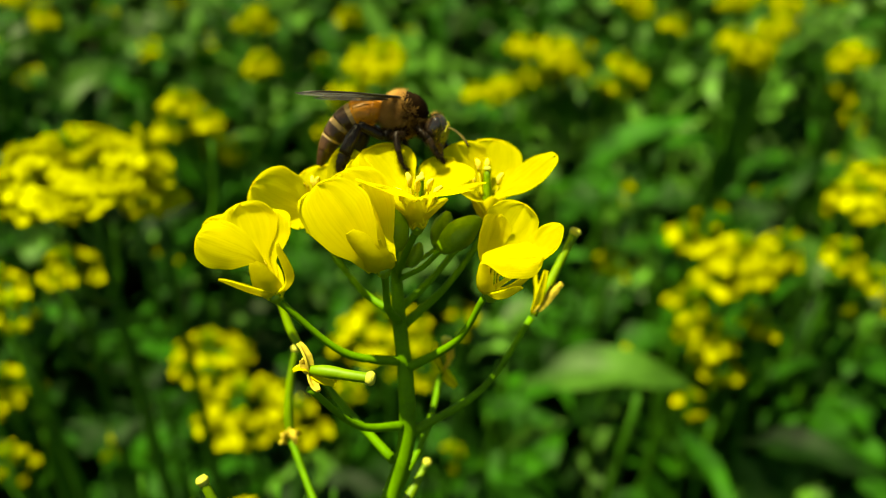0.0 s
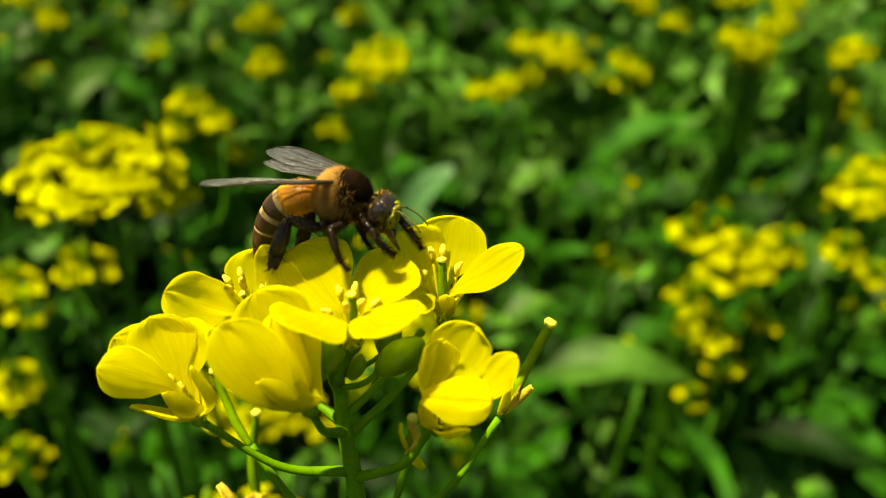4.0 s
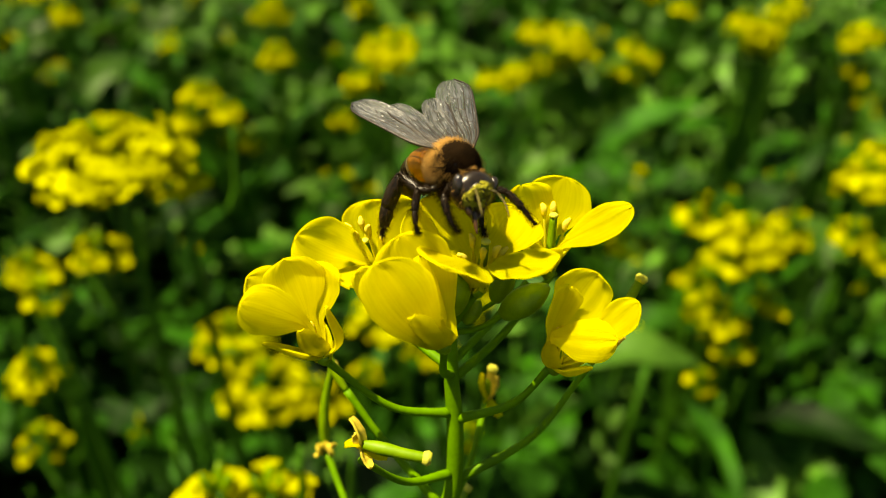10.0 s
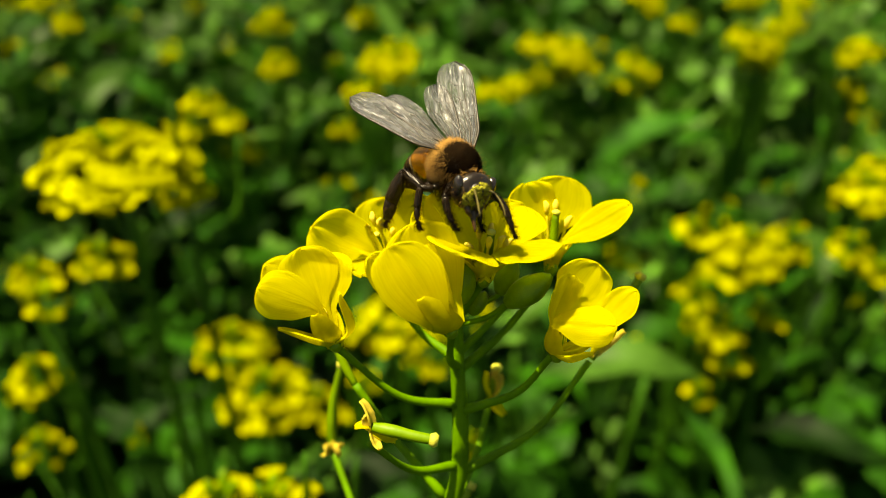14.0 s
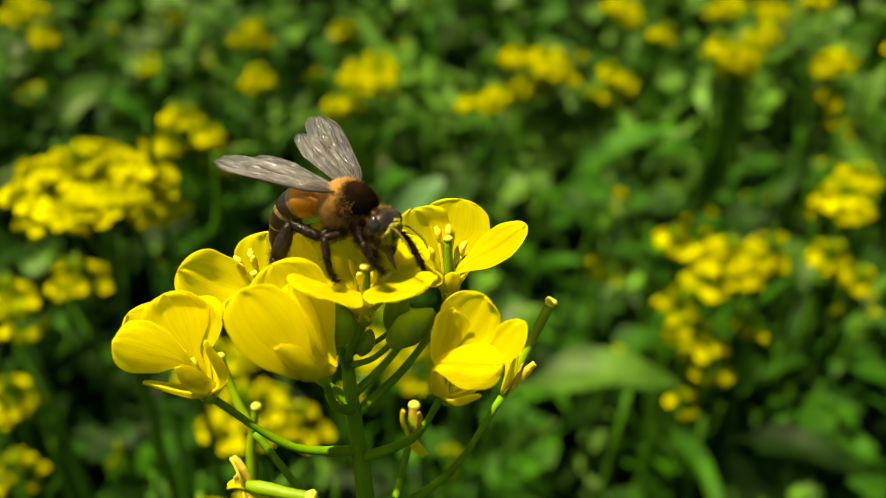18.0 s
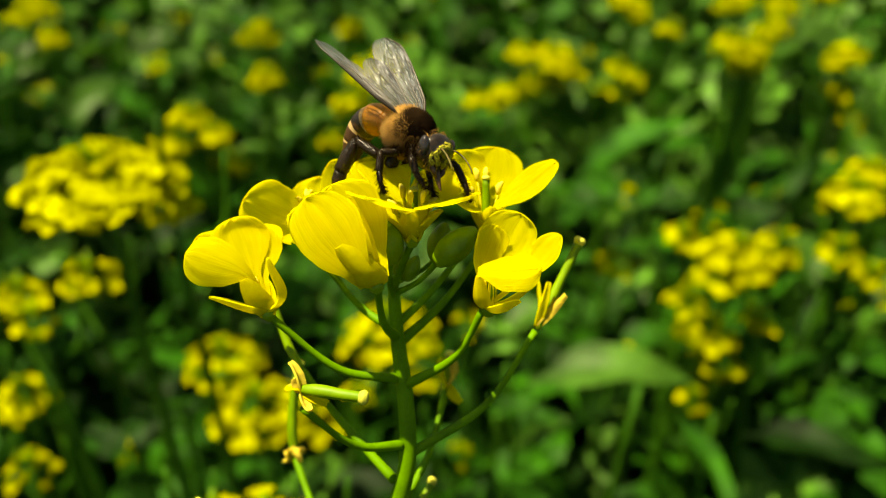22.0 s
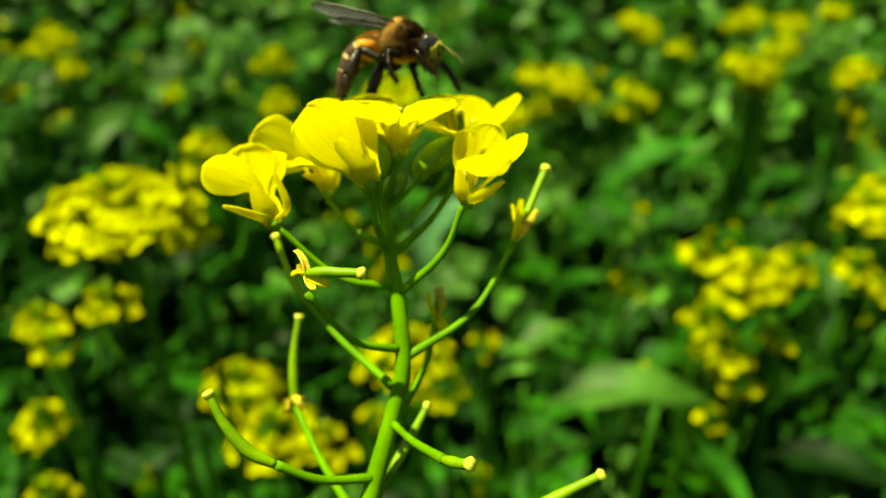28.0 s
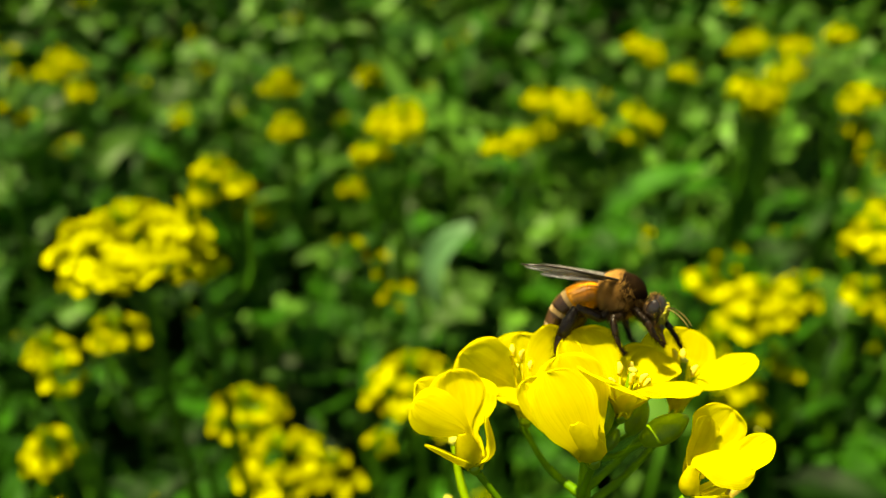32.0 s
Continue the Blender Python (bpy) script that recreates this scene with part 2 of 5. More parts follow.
def lay_along(me, n, k, shift=0.0):
    """Gives a sheet of n rows of k places the coordinates (along, across) for its veins."""
    grid = [(i / (n - 1), j / (k - 1)) for i in range(n) for j in range(k)]
    ring = [(0, j) for j in range(k)] + [(i, k - 1) for i in range(1, n)] + [(n - 1, j) for j in range(k - 2, -1, -1)] + [(i, 0) for i in range(n - 2, 0, -1)]
    places = grid + grid + [(i / (n - 1), j / (k - 1)) for i, j in ring for _ in (0, 1)]
    layer = me.uv_layers.new(name="along")
    for loop in me.loops:
        u, v = places[loop.vertex_index]
        layer.data[loop.index].uv = (u + shift, v)


def frame_on(origin, axis, roll=0.0, size=1.0):
    """A pose at origin (mm) whose z points along axis; roll in degrees about it, measured from the plant's x."""
    z = Vector(axis).normalized()
    x = Vector((1, 0, 0))
    x = (x - z * x.dot(z)).normalized()
    y = z.cross(x)
    m = Matrix((x, y, z)).transposed().to_4x4()
    return Matrix.Translation(Vector(origin) * MM) @ m @ pose(0, 0, 0, 0, 0, roll) @ Matrix.Scale(size, 4)


def petal_mesh(base, knee, tip, width, face, cup=0.5, seed=0, n=26, k=21, blunt=2.2, neck=0.17):
    """A petal (mm): its midline runs from base over knee to tip; face is the way its hollow side looks; cup lifts its edges that way."""
    rnd = random.Random(seed)
    ph = [rnd.uniform(0, 6.28) for _ in range(5)]
    crumple = rnd.uniform(0.9, 1.7)
    base, knee, tip, face = Vector(base), Vector(knee), Vector(tip), Vector(face).normalized()
    bow = (tip - knee).length * 0.06
    middle = (knee + tip) / 2 - face * bow * 0.6
    line = spline([base, base.lerp(knee, 0.5), knee, middle, tip], 80)
    length = [0.0]
    for a, b in zip(line, line[1:]):
        length.append(length[-1] + (b - a).length)
    claw = length[40] / length[-1] * 0.92
    across = (tip - knee).cross(face).normalized()
    rows = []
    for i in range(n):
        u = 1 - (1 - i / (n - 1)) ** 1.9
        d = u * length[-1]
        q = max(j for j in range(80) if length[j] <= d + 1e-9)
        c = line[q].lerp(line[q + 1], min((d - length[q]) / max(length[q + 1] - length[q], 1e-9), 1))
        along = (line[min(q + 3, 80)] - line[max(q - 2, 0)]).normalized()
        side = (across - along * across.dot(along)).normalized()
        up = side.cross(along)
        if up.dot(face) < 0:
            up = -up
        b = min(max((u - claw) / (1 - claw), 0), 1)
        grow = min(b / 0.62, 1)
        w = 0.5 * width * (neck + (1 - neck) * math.sin(grow * math.pi / 2) ** 1.15)
        if b > 0.62:
            w = 0.5 * width * max(1 - ((b - 0.62) / 0.38) ** (blunt + 0.3), 0.0) ** 0.5
        w = max(w, 0.05)
        row = []
        for j in range(k):
            v = 2 * j / (k - 1) - 1
            lift = 0.7 * cup * (2 * w / width) * v * v * min(b * 2.5, 1)
            rip = 0.13 * b * (math.sin(2.6 * v + ph[0] + 2.2 * b) + 0.5 * math.sin(6 * b + ph[1] + 2.5 * v)) \
                + 0.24 * b * b * abs(v) ** 3 * math.sin(9 * b + 5 * v + ph[2])
            rip += 0.05 * b * math.sin(8.5 * v + ph[4] + 1.5 * b) * (1 - 0.4 * abs(v)) + 0.07 * b ** 3 * math.sin(12 * v + ph[3])
            rip -= 0.08 * math.exp(-(v / 0.14) ** 2) * (1 - 0.6 * b)
            edge = 1 + (0.05 * math.sin(7 * b + ph[3] + (2 if v > 0 else 0)) + 0.02 * math.sin(19 * b + ph[0])) * abs(v)
            nick = -(0.25 + 0.12 * math.sin(ph[2])) * max(0.0, 1 - abs(v + 0.15 * math.sin(ph[1])) * 2.6) * max(b - 0.86, 0) / 0.14
            row.append((c + side * w * v * edge + up * (lift + rip * crumple) + along * nick) * MM)
        rows.append(row)
    me = mesh_of("petal", sheet(bmesh.new(), rows, 0.10 * MM), PETAL)
    lay_along(me, n, k, 3.7 * seed)
    return me


def sepal_mesh(pts, width, face):
    """A narrow, boat-shaped sepal along pts (mm); face is the way its hollow looks."""
    line, face, rows = spline(pts, 14), Vector(face).normalized(), []
    for i, p in enumerate(line):
        s = i / 14
        along = (line[min(i + 1, 14)] - line[max(i - 1, 0)]).normalized()
        side = along.cross(face).normalized()
        w = width * 0.5 * max(math.sin(math.pi * (0.14 + 0.83 * s)), 0.02) ** 0.6
        rows.append([(p + side * w * v + face * 0.42 * w * 2 * v * v) * MM for v in (-1, -0.6, -0.2, 0.2, 0.6, 1)])
    return mesh_of("sepal", sheet(bmesh.new(), rows, 0.2 * MM), SEPAL)

# ---------------------------------------------------------------- the flowering stem in front
plant = tagged(new("mustard_plant"), "slender green mustard stem with bright yellow four-petalled flowers and young pods", "plant")


def v_mm(pts):
    return [Vector(p) * MM for p in pts]


STEM_LINE = [(0.4, 0.0, 12.4), (0.5, 0, 6), (0.9, 0, 0), (0.7, 0, -7), (-1.2, 0, -12.8), (-3.5, 0, -18.7), (-5.4, 0.2, -24), (-9, 2, -36), (-13, 5, -52)]
part("stem", tube(bmesh.new(), v_mm(STEM_LINE), [0.55 * MM, 0.75 * MM, 0.86 * MM, 0.9 * MM, 0.95 * MM, 1.05 * MM, 1.15 * MM, 1.2 * MM, 1.3 * MM], 40, 16), STEM, plant)


def pedicel(pts, r0=0.50, r1=0.34):
    swell = tube(bmesh.new(), v_mm(pts), [r0 * 1.1 * MM, r0 * 0.9 * MM, (r0 + r1) * 0.46 * MM, r1 * 0.95 * MM, r1 * 1.1 * MM], 16, 10)
    return part("pedicel", swell, STEM, plant)


def flower(base, axis, petals, sepals=(), stamens=6, spread=0.9, pistil=5.2, reach=1.0, neck=0.17):
    """One blossom, all in mm of the plant: petals (knee, tip, width, face, cup), sepals (over, tip, width, face), stamens and pistil."""
    base = Vector(base)
    m = frame_on((0, 0, 0), axis)
    bm = bmesh.new()
    tube(bm, v_mm([(0, 0, -0.5), (0, 0, 0.1), (0, 0, 0.9)]), [0.40 * MM, 0.75 * MM, 0.62 * MM], 8, 10)
    bmesh.ops.transform(bm, matrix=m, verts=bm.verts)
    core = part("flower", bm, BUD, plant, "yellow mustard flower with four rounded petals", Matrix.Translation(base * MM))
    bm = bmesh.new()
    tube(bm, v_mm([(0, 0, 0.6), (0.05, 0, pistil * 0.5), (0.1, 0.05, pistil)]), [0.42 * MM, 0.46 * MM, 0.36 * MM], 8, 8)
    part("pistil", bm, POD, core, "green pistil", m)
    bm = bmesh.new()
    bmesh.ops.create_uvsphere(bm, u_segments=10, v_segments=6, radius=0.48 * MM, matrix=Matrix.Translation(Vector((0.1, 0.05, pistil)) * MM) @ Matrix.Diagonal((1, 1, 0.6, 1)))
    part("stigma", bm, STIGMA, core, m=m)
    start = Vector(axis).normalized() * 0.5
    for i, (knee, tip, width, face, cup) in enumerate(petals):
        out = (Vector(knee) - base).normalized() * 0.4
        part("petal", petal_mesh(start + out, Vector(knee) - base, Vector(tip) - base, width, face, cup, seed=int(abs(base.x) * 50) + i, neck=neck), PETAL, core)
    for over, tip, width, face in sepals:
        part("sepal", sepal_mesh([(0, 0, 0), Vector(over) - base, Vector(tip) - base], width, face), SEPAL, core, "narrow yellow-green sepal")
    for i in range(stamens):
        short = i in (0, 3)
        h = (4.6 if short else 5.9) * reach
        o = spread * (1.5 if short else 1.0)
        turn = m @ pose(0, 0, 0, 0, 0, i * 60 + 20)
        bm = bmesh.new()
        tube(bm, v_mm([(0.45, 0, 0.5), (0.7 * o, 0, h * 0.55), (o * 1.1, 0, h - 0.7)]), [0.20 * MM, 0.17 * MM, 0.13 * MM], 6, 6)
        part("stamen", bm, STAMEN, core, m=turn)
        bm = bmesh.new()
        tube(bm, v_mm([(o * 1.08, 0, h - 0.9), (o * 1.15, 0, h - 0.1), (o * 1.5, 0, h + 0.35)]), [0.22 * MM, 0.36 * MM, 0.16 * MM], 6, 7)
        part("anther", bm, ANTHER, core, m=turn)
    return core


# pedicels
pedicel([(0.4, -0.2, 1.9), (-5.5, -1.6, 3.6), (-11.4, -3.4, 9.6)])
pedicel([(0.4, -0.3, 6.2), (-0.5, -3.8, 8.4), (-0.6, -7.1, 12.4)])
pedicel([(1.2, -0.2, 1.2), (6.2, -3.4, 4.6), (9.0, -5.9, 9.5)])
pedicel([(1.2, 0.1, -6.1), (9.2, 1.2, -1.8), (14.8, 2.4, 5.4)])
pedicel([(0.4, -0.3, -5.1), (-4.2, -3.6, -3.6), (-8.2, -7.6, 1.6)])
pedicel([(-0.7, 0.2, -9.1), (-6.2, 3.0, -3.4), (-10.3, 4.8, 2.0)], 0.5, 0.4)
pedicel([(0.3, 0.2, 6.8), (-3.2, 2.2, 9.0), (-6.3, 2.6, 13.1)])
pedicel([(0.8, 0.2, 5.6), (5.6, 1.6, 9.4), (10.9, 2.6, 15.8)])
pedicel([(0.7, 0.1, 7.6), (4.0, 1.6, 10.2), (8.2, 2.4, 14.8)], 0.45, 0.35)
pedicel([(0.4, -0.1, 11.2), (1.4, -1.6, 13.4), (2.6, -2.9, 15.8)], 0.42, 0.36)
pedicel([(0.5, -0.1, 10.6), (3.0, -2.2, 12.0), (5.0, -3.8, 14.0)], 0.32, 0.28)
pedicel([(0.4, -0.2, 10.2), (0.2, -1.8, 12.0), (0.5, -3.3, 14.2)], 0.32, 0.28)
pedicel([(0.4, 0.0, 11.6), (3.0, 0.2, 12.6), (4.8, 0.1, 13.8)], 0.28, 0.24)

# blossoms: the wide-open one on top, then its neighbours
flower((2.7, -3.0, 16.0), (0.08, -0.22, 1), [
    ((1.8, -4.9, 19.5), (-1.0, -9.3, 20.7), 7.2, (0.2, -0.1, 1), 0.3), ((4.0, -4.8, 19.5), (8.2, -8.8, 20.2), 6.7, (-0.1, -0.1, 1), 0.3),
    ((1.6, -2.8, 19.4), (-2.2, -0.2, 24.0), 7.8, (0.3, -0.9, 0.4), 0.5), ((3.7, -2.6, 19.4), (7.0, 0.9, 22.6), 6.6, (-0.4, -0.75, 0.7), 0.5)],
    [((2.7, -4.5, 17.2), (2.6, -6.2, 19.0), 2.3, (0, 0.9, 0.3)), ((1.2, -3.2, 17.4), (-0.2, -3.9, 19.0), 2.3, (0.9, 0, 0.3)),
     ((4.2, -3.2, 17.4), (5.8, -3.8, 18.9), 2.3, (-0.9, 0, 0.3)), ((2.8, -1.6, 17.6), (2.8, -0.8, 19.0), 2.2, (0, -0.9, 0.3))], spread=1.1, pistil=5.2, reach=0.86, neck=0.3)
flower((10.2, 2.6, 15.5), (0.02, -0.10, 1), [
    ((9.0, 2.4, 19.1), (7.3, 2.9, 24.5), 6.0, (0.5, -0.85, 0.15), 0.6), ((10.6, 3.5, 19.3), (12.0, 5.2, 24.7), 6.2, (-0.1, -0.95, 0.2), 0.6),
    ((11.3, 2, 18.7), (17.5, 0.4, 22.8), 3.7, (-0.45, -0.65, 0.65), 0.3), ((9.3, 1.6, 18.7), (6.5, -1.6, 19.9), 5.2, (0.2, -0.3, 0.9), 0.4)],
    [((10.5, 1.4, 17.3), (10.9, 0.8, 18.7), 1.7, (0, 0.9, 0.2)), ((9.1, 2.4, 17.3), (8.6, 1.8, 18.8), 1.6, (0.9, 0, 0.2)),
     ((11.4, 2.4, 17.3), (12.2, 2, 18.5), 1.7, (-0.9, 0, 0.2)), ((10.3, 3.8, 17.3), (10.5, 4.4, 18.7), 1.6, (0, -0.9, 0.2))], spread=0.9, pistil=6.2, reach=1.15, stamens=4)
flower((9.5, -5.9, 9.4), (0.12, -0.12, 1), [
    ((8.7, -7.9, 13.4), (14.2, -8.7, 13.4), 3.9, (0.1, -0.75, 0.6), -0.5), ((10.0, -5.4, 13.2), (13.2, -5.0, 18.2), 5.2, (-0.2, -1, 0.15), 0.5),
    ((8.9, -6.3, 13.0), (10.6, -5.7, 17.4), 3.4, (0.5, -0.85, 0.1), 0.4), ((12.0, -6.6, 11.8), (16.4, -7.0, 16.2), 3.2, (-0.8, -0.55, 0.2), 0.6)],
    [((8.5, -7.1, 10.6), (8.6, -8.0, 13.0), 2.0, (0.6, 0.7, 0)), ((10.6, -7.5, 9.5), (12.3, -8.2, 10.5), 1.5, (-0.2, 0.4, 0.9)),
     ((11.5, -6.3, 9.9), (13.6, -6.2, 11.4), 1.5, (-0.4, 0.2, 0.9)), ((9.6, -4.6, 11.2), (9.6, -3.9, 13.0), 1.6, (0, -0.9, 0.1))], spread=0.4, pistil=3.0, reach=0.66)
flower((-11.5, -3.4, 9.7), (-0.38, -0.12, 0.86), [
    ((-13.1, -5.0, 14.0), (-18.2, -5.8, 16.4), 4.8, (0.15, 0.95, -0.15), 0.7), ((-13.4, -2.4, 13.8), (-18.1, -2.6, 17.6), 4.8, (0.5, -0.6, 0.6), 0.4),
    ((-12.9, -2.8, 14.0), (-14.7, -2.2, 19.2), 5.6, (0.2, -0.95, 0.2), 0.5), ((-12.0, -2.4, 13.8), (-11.8, -1.0, 18.4), 4.8, (-0.35, -0.9, 0.1), 0.5)],
    [((-9.7, -3.4, 11.8), (-10.9, -4.6, 15.4), 1.7, (-0.9, 0, -0.2)), ((-13.4, -4.4, 10.4), (-16.7, -4.8, 12.0), 1.5, (0.1, 0.1, 1)),
     ((-12.3, -4.9, 11.2), (-13.2, -5.6, 13.6), 2.4, (0, 0.95, 0.1)), ((-11.9, -2.4, 11.6), (-12.4, -1.8, 13.6), 2.2, (0, -0.95, 0.1))], stamens=3, spread=0.3, pistil=3.6, reach=0.8, neck=0.24)
flower((-0.6, -7.2, 12.4), (-0.52, -0.06, 0.85), [
    ((-2.0, -9.2, 14.4), (-6.3, -8.9, 20.9), 6.2, (-0.05, 0.97, 0.12), -0.1), ((-1.2, -6.0, 15.0), (-4.5, -4.8, 21.9), 7.4, (0, -0.95, 0.2), 0.8),
    ((-2.3, -8.4, 14.4), (-8.0, -7.0, 19.6), 5.0, (0.35, 0.85, 0.3), 0.4), ((-0.7, -7.2, 15.0), (-2.8, -6.6, 20.6), 4.6, (-0.9, 0.3, -0.2), 0.4)],
    [((-1.5, -9.2, 13.6), (-3.5, -10.3, 16.6), 2.9, (0.1, 0.95, 0.2)), ((-2.3, -8.1, 12.9), (-5.2, -8.8, 15.3), 2.2, (0.4, 0.4, 0.8)),
     ((-0.4, -7.6, 13.8), (-0.9, -8.2, 15.6), 1.7, (-0.9, 0.2, 0))], stamens=3, spread=0.4, pistil=4.0, neck=0.42)
flower((-5.9, 2.6, 13.4), (-0.30, -0.14, 0.95), [
    ((-7.4, 1.6, 17.3), (-13.8, -0.8, 20.8), 6.8, (0.1, 0.95, 0.22), 0.4), ((-6.9, 0.8, 17.1), (-8.9, -3, 16.7), 5.8, (0, -0.25, 0.95), 0.2),
    ((-5.7, 2.2, 17.5), (-2.1, -0.8, 23.3), 7.4, (-0.15, -0.9, 0.4), 0.4), ((-6.6, 3.2, 17.5), (-6.9, 5, 22.7), 6.4, (0, -0.9, 0.4), 0.4)],
    [((-7.1, 1.4, 14.9), (-8.7, 0.6, 15.9), 1.5, (0.3, 0.3, 0.9)), ((-5.1, 1.4, 15.1), (-4.5, 0.8, 16.5), 1.5, (-0.3, 0.5, 0.8)),
     ((-7.1, 3.4, 15.1), (-7.5, 3.8, 16.7), 1.5, (0.7, -0.5, 0)), ((-4.9, 3.4, 15.1), (-4.5, 3.8, 16.7), 1.5, (-0.7, -0.5, 0))], spread=1.1, pistil=6.4, reach=1.35)


def bud(base, axis, length, r):
    m = frame_on(base, axis)
    bm = bmesh.new()
    sides, n = 16, 10
    rings = []
    for i in range(n + 1):
        s = i / n
        w = r * math.sin(math.pi * (0.10 + 0.86 * s)) ** 0.75
        rings.append([bm.verts.new(Vector((w * (1 + 0.06 * math.cos(4 * a)) * math.cos(a), w * (1 + 0.06 * math.cos(4 * a)) * math.sin(a), length * s)) * MM)
                      for a in (2 * math.pi * j / sides for j in range(sides))])
    for a, b in zip(rings, rings[1:]):
        for j in range(sides):
            bm.faces.new((a[j], a[(j + 1) % sides], b[(j + 1) % sides], b[j]))
    bm.faces.new(rings[0][::-1]), bm.faces.new(rings[-1])
    return part("bud", bm, BUD, plant, "closed green flower bud", m)


bud((0.5, -3.4, 14.0), (0.0, -0.1, 1), 4.4, 1.35)
bud((4.9, -3.7, 13.9), (0.75, -0.25, 0.62), 5.2, 1.45)
bud((4.7, 0.1, 13.7), (0.35, 0, 1), 4.0, 1.15)
bud((0.9, 0.8, 12.2), (0.25, 0.4, 1), 3.2, 0.9)
bud((-0.6, -0.8, 12.0), (-0.4, -0.3, 1), 3.4, 1.0)
bud((1.8, -1.0, 12.0), (0.5, -0.2, 1), 2.8, 0.8)


def pod(pts, r, beak=0.42, label="slim green young seed pod"):
    bm = bmesh.new()
    tube(bm, v_mm(pts), [r * 0.7 * MM, r * MM, r * 1.05 * MM, r * 0.9 * MM, r * beak * 1.6 * MM, r * beak * 1.5 * MM], 22, 12)
    p = part("pod", bm, POD, plant, label)
    tip, before = Vector(pts[-1]), Vector(pts[-2])
    bm = bmesh.new()
    tube(bm, v_mm([tip - (tip - before).normalized() * 0.35, tip + (tip - before).normalized() * 0.1, tip + (tip - before).normalized() * 0.45]),
         [r * beak * 1.7 * MM, r * beak * 2.3 * MM, r * beak * 1.6 * MM], 6, 10)
    part("stigma", bm, STIGMA, p)
    return p


def wisp(base, axis, length, width, bend, seed):
    """A shrivelled, rolled petal or sepal that still clings to a pod."""
    rows, pos = [], Vector((0, 0, 0))
    rnd = random.Random(seed)
    for i in range(11):
        s = i / 10
        a = radians(bend * s * s + rnd.uniform(-7, 7))
        w = width * 0.5 * (0.45 + 0.55 * math.sin(math.pi * min(1, 0.2 + 0.75 * s)))
        nrm = Vector((-math.cos(a), 0, math.sin(a)))
        rows.append([(pos + Vector((0, w * v, 0)) + nrm * (0.5 * w * v * v + rnd.uniform(-0.05, 0.05))) * MM for v in (-1, -0.5, 0, 0.5, 1)])
        pos += Vector((math.sin(a), 0, math.cos(a))) * length / 10
    return part("withered_petal", sheet(bmesh.new(), rows, 0.2 * MM), WITHERED if seed % 2 else SEPAL, plant, "shrivelled yellow-brown petal", frame_on(base, axis, seed * 47 % 360))


pod([(15.0, 2.4, 5.6), (16.6, 2.8, 8.4), (18.4, 3.2, 11.6), (20.0, 3.6, 14.4)], 0.50, 0.6)
for i, (axis, ln, bend) in enumerate([((0.3, -0.3, 1), 5.0, 20), ((0.75, 0.1, 1), 5.4, 24), ((0.2, 0.3, 1), 4.8, 16), ((0.9, -0.2, 0.9), 4.6, 30)]):
    wisp((15.0, 2.4, 5.9), axis, ln, 0.85, bend, 2 + i * (1 if i else 2))
pod([(-7.9, -8.2, 3.6), (-6.2, -8.8, 3.5), (-4.2, -9.3, 3.2), (-2.3, -9.6, 2.9)], 0.58, 0.55)
for i, (axis, ln, bend) in enumerate([((-0.1, -0.1, 1), 3.0, 60), ((-0.8, -0.2, 0.5), 1.6, 90), ((0.25, -0.3, -1), 2.2, -60), ((0.9, -0.2, -0.5), 2.6, 40), ((-0.4, 0, 0.6), 1.4, 30)]):
    wisp((-8.0, -8.1, 3.4), axis, ln, 0.95, bend, 3 + i)
pod([(-10.3, 4.8, 2.0), (-11.6, 5.3, 4.4), (-12.5, 5.8, 7.0), (-13.2, 6.0, 9.8)], 0.46, 0.55)
pedicel([(-0.2, 1.0, -12.2), (2.9, 5.4, -8.0), (5.1, 9.4, -2.3)], 0.45, 0.4)
pod([(5.1, 9.4, -2.3), (5.3, 9.5, -1.0), (5.6, 9.6, 0.4), (5.8, 9.6, 1.6)], 0.5, 0.6)
for i, (axis, ln, bend) in enumerate([((0.15, 0, 1), 3.6, 20), ((-0.3, -0.2, 1), 3.4, 30), ((0.5, -0.2, 0.8), 3.2, 50), ((0.5, -0.4, -0.7), 2.6, 30)]):
    wisp((5.2, 9.3, -1.8), axis, ln, 1.2, bend, 5 + i * 3)
pedicel([(-6.0, 1.6, -23.4), (-10.5, 9.0, -17.6), (-13.9, 14.4, -11.2)], 0.55, 0.42)
pod([(-13.9, 14.4, -11.2), (-14.0, 14.5, -8.0), (-13.6, 14.6, -4.0), (-12.6, 14.6, 0.2)], 0.62, 0.45)
for i in range(3):
    wisp((-13.9, 14.4, -11.2), (-0.6 + 0.6 * i, -0.3, 0.2), 1.8, 1.6, 120, 7 + i * 2)
pedicel([(-3.8, -0.4, -18.7), (-9.0, -3.2, -17.8), (-13.3, -4.8, -15.5)], 0.55, 0.48)
pod([(-13.3, -4.8, -15.5), (-15.8, -5.3, -13.8), (-17.8, -5.8, -11.0), (-19.3, -6.0, -7.6)], 0.66, 0.45)
pedicel([(-0.9, -0.8, -13.2), (1.2, -5.0, -14.8), (4.0, -9.4, -16.2)], 0.42, 0.5)
pod([(4.0, -9.4, -16.2), (4.9, -10.4, -16.4), (5.6, -11.2, -16.5), (6.4, -12.0, -16.5)], 0.56, 0.6)
pedicel([(-4.6, 0.8, -22.6), (-3.2, 1.8, -20.6), (-2.0, 2.6, -19.0)], 0.5, 0.45)
pod([(-2.2, 2.4, -19.2), (-0.4, 4.2, -16.8), (1.4, 5.9, -14.4), (2.9, 7.2, -12.3)], 0.6, 0.42)
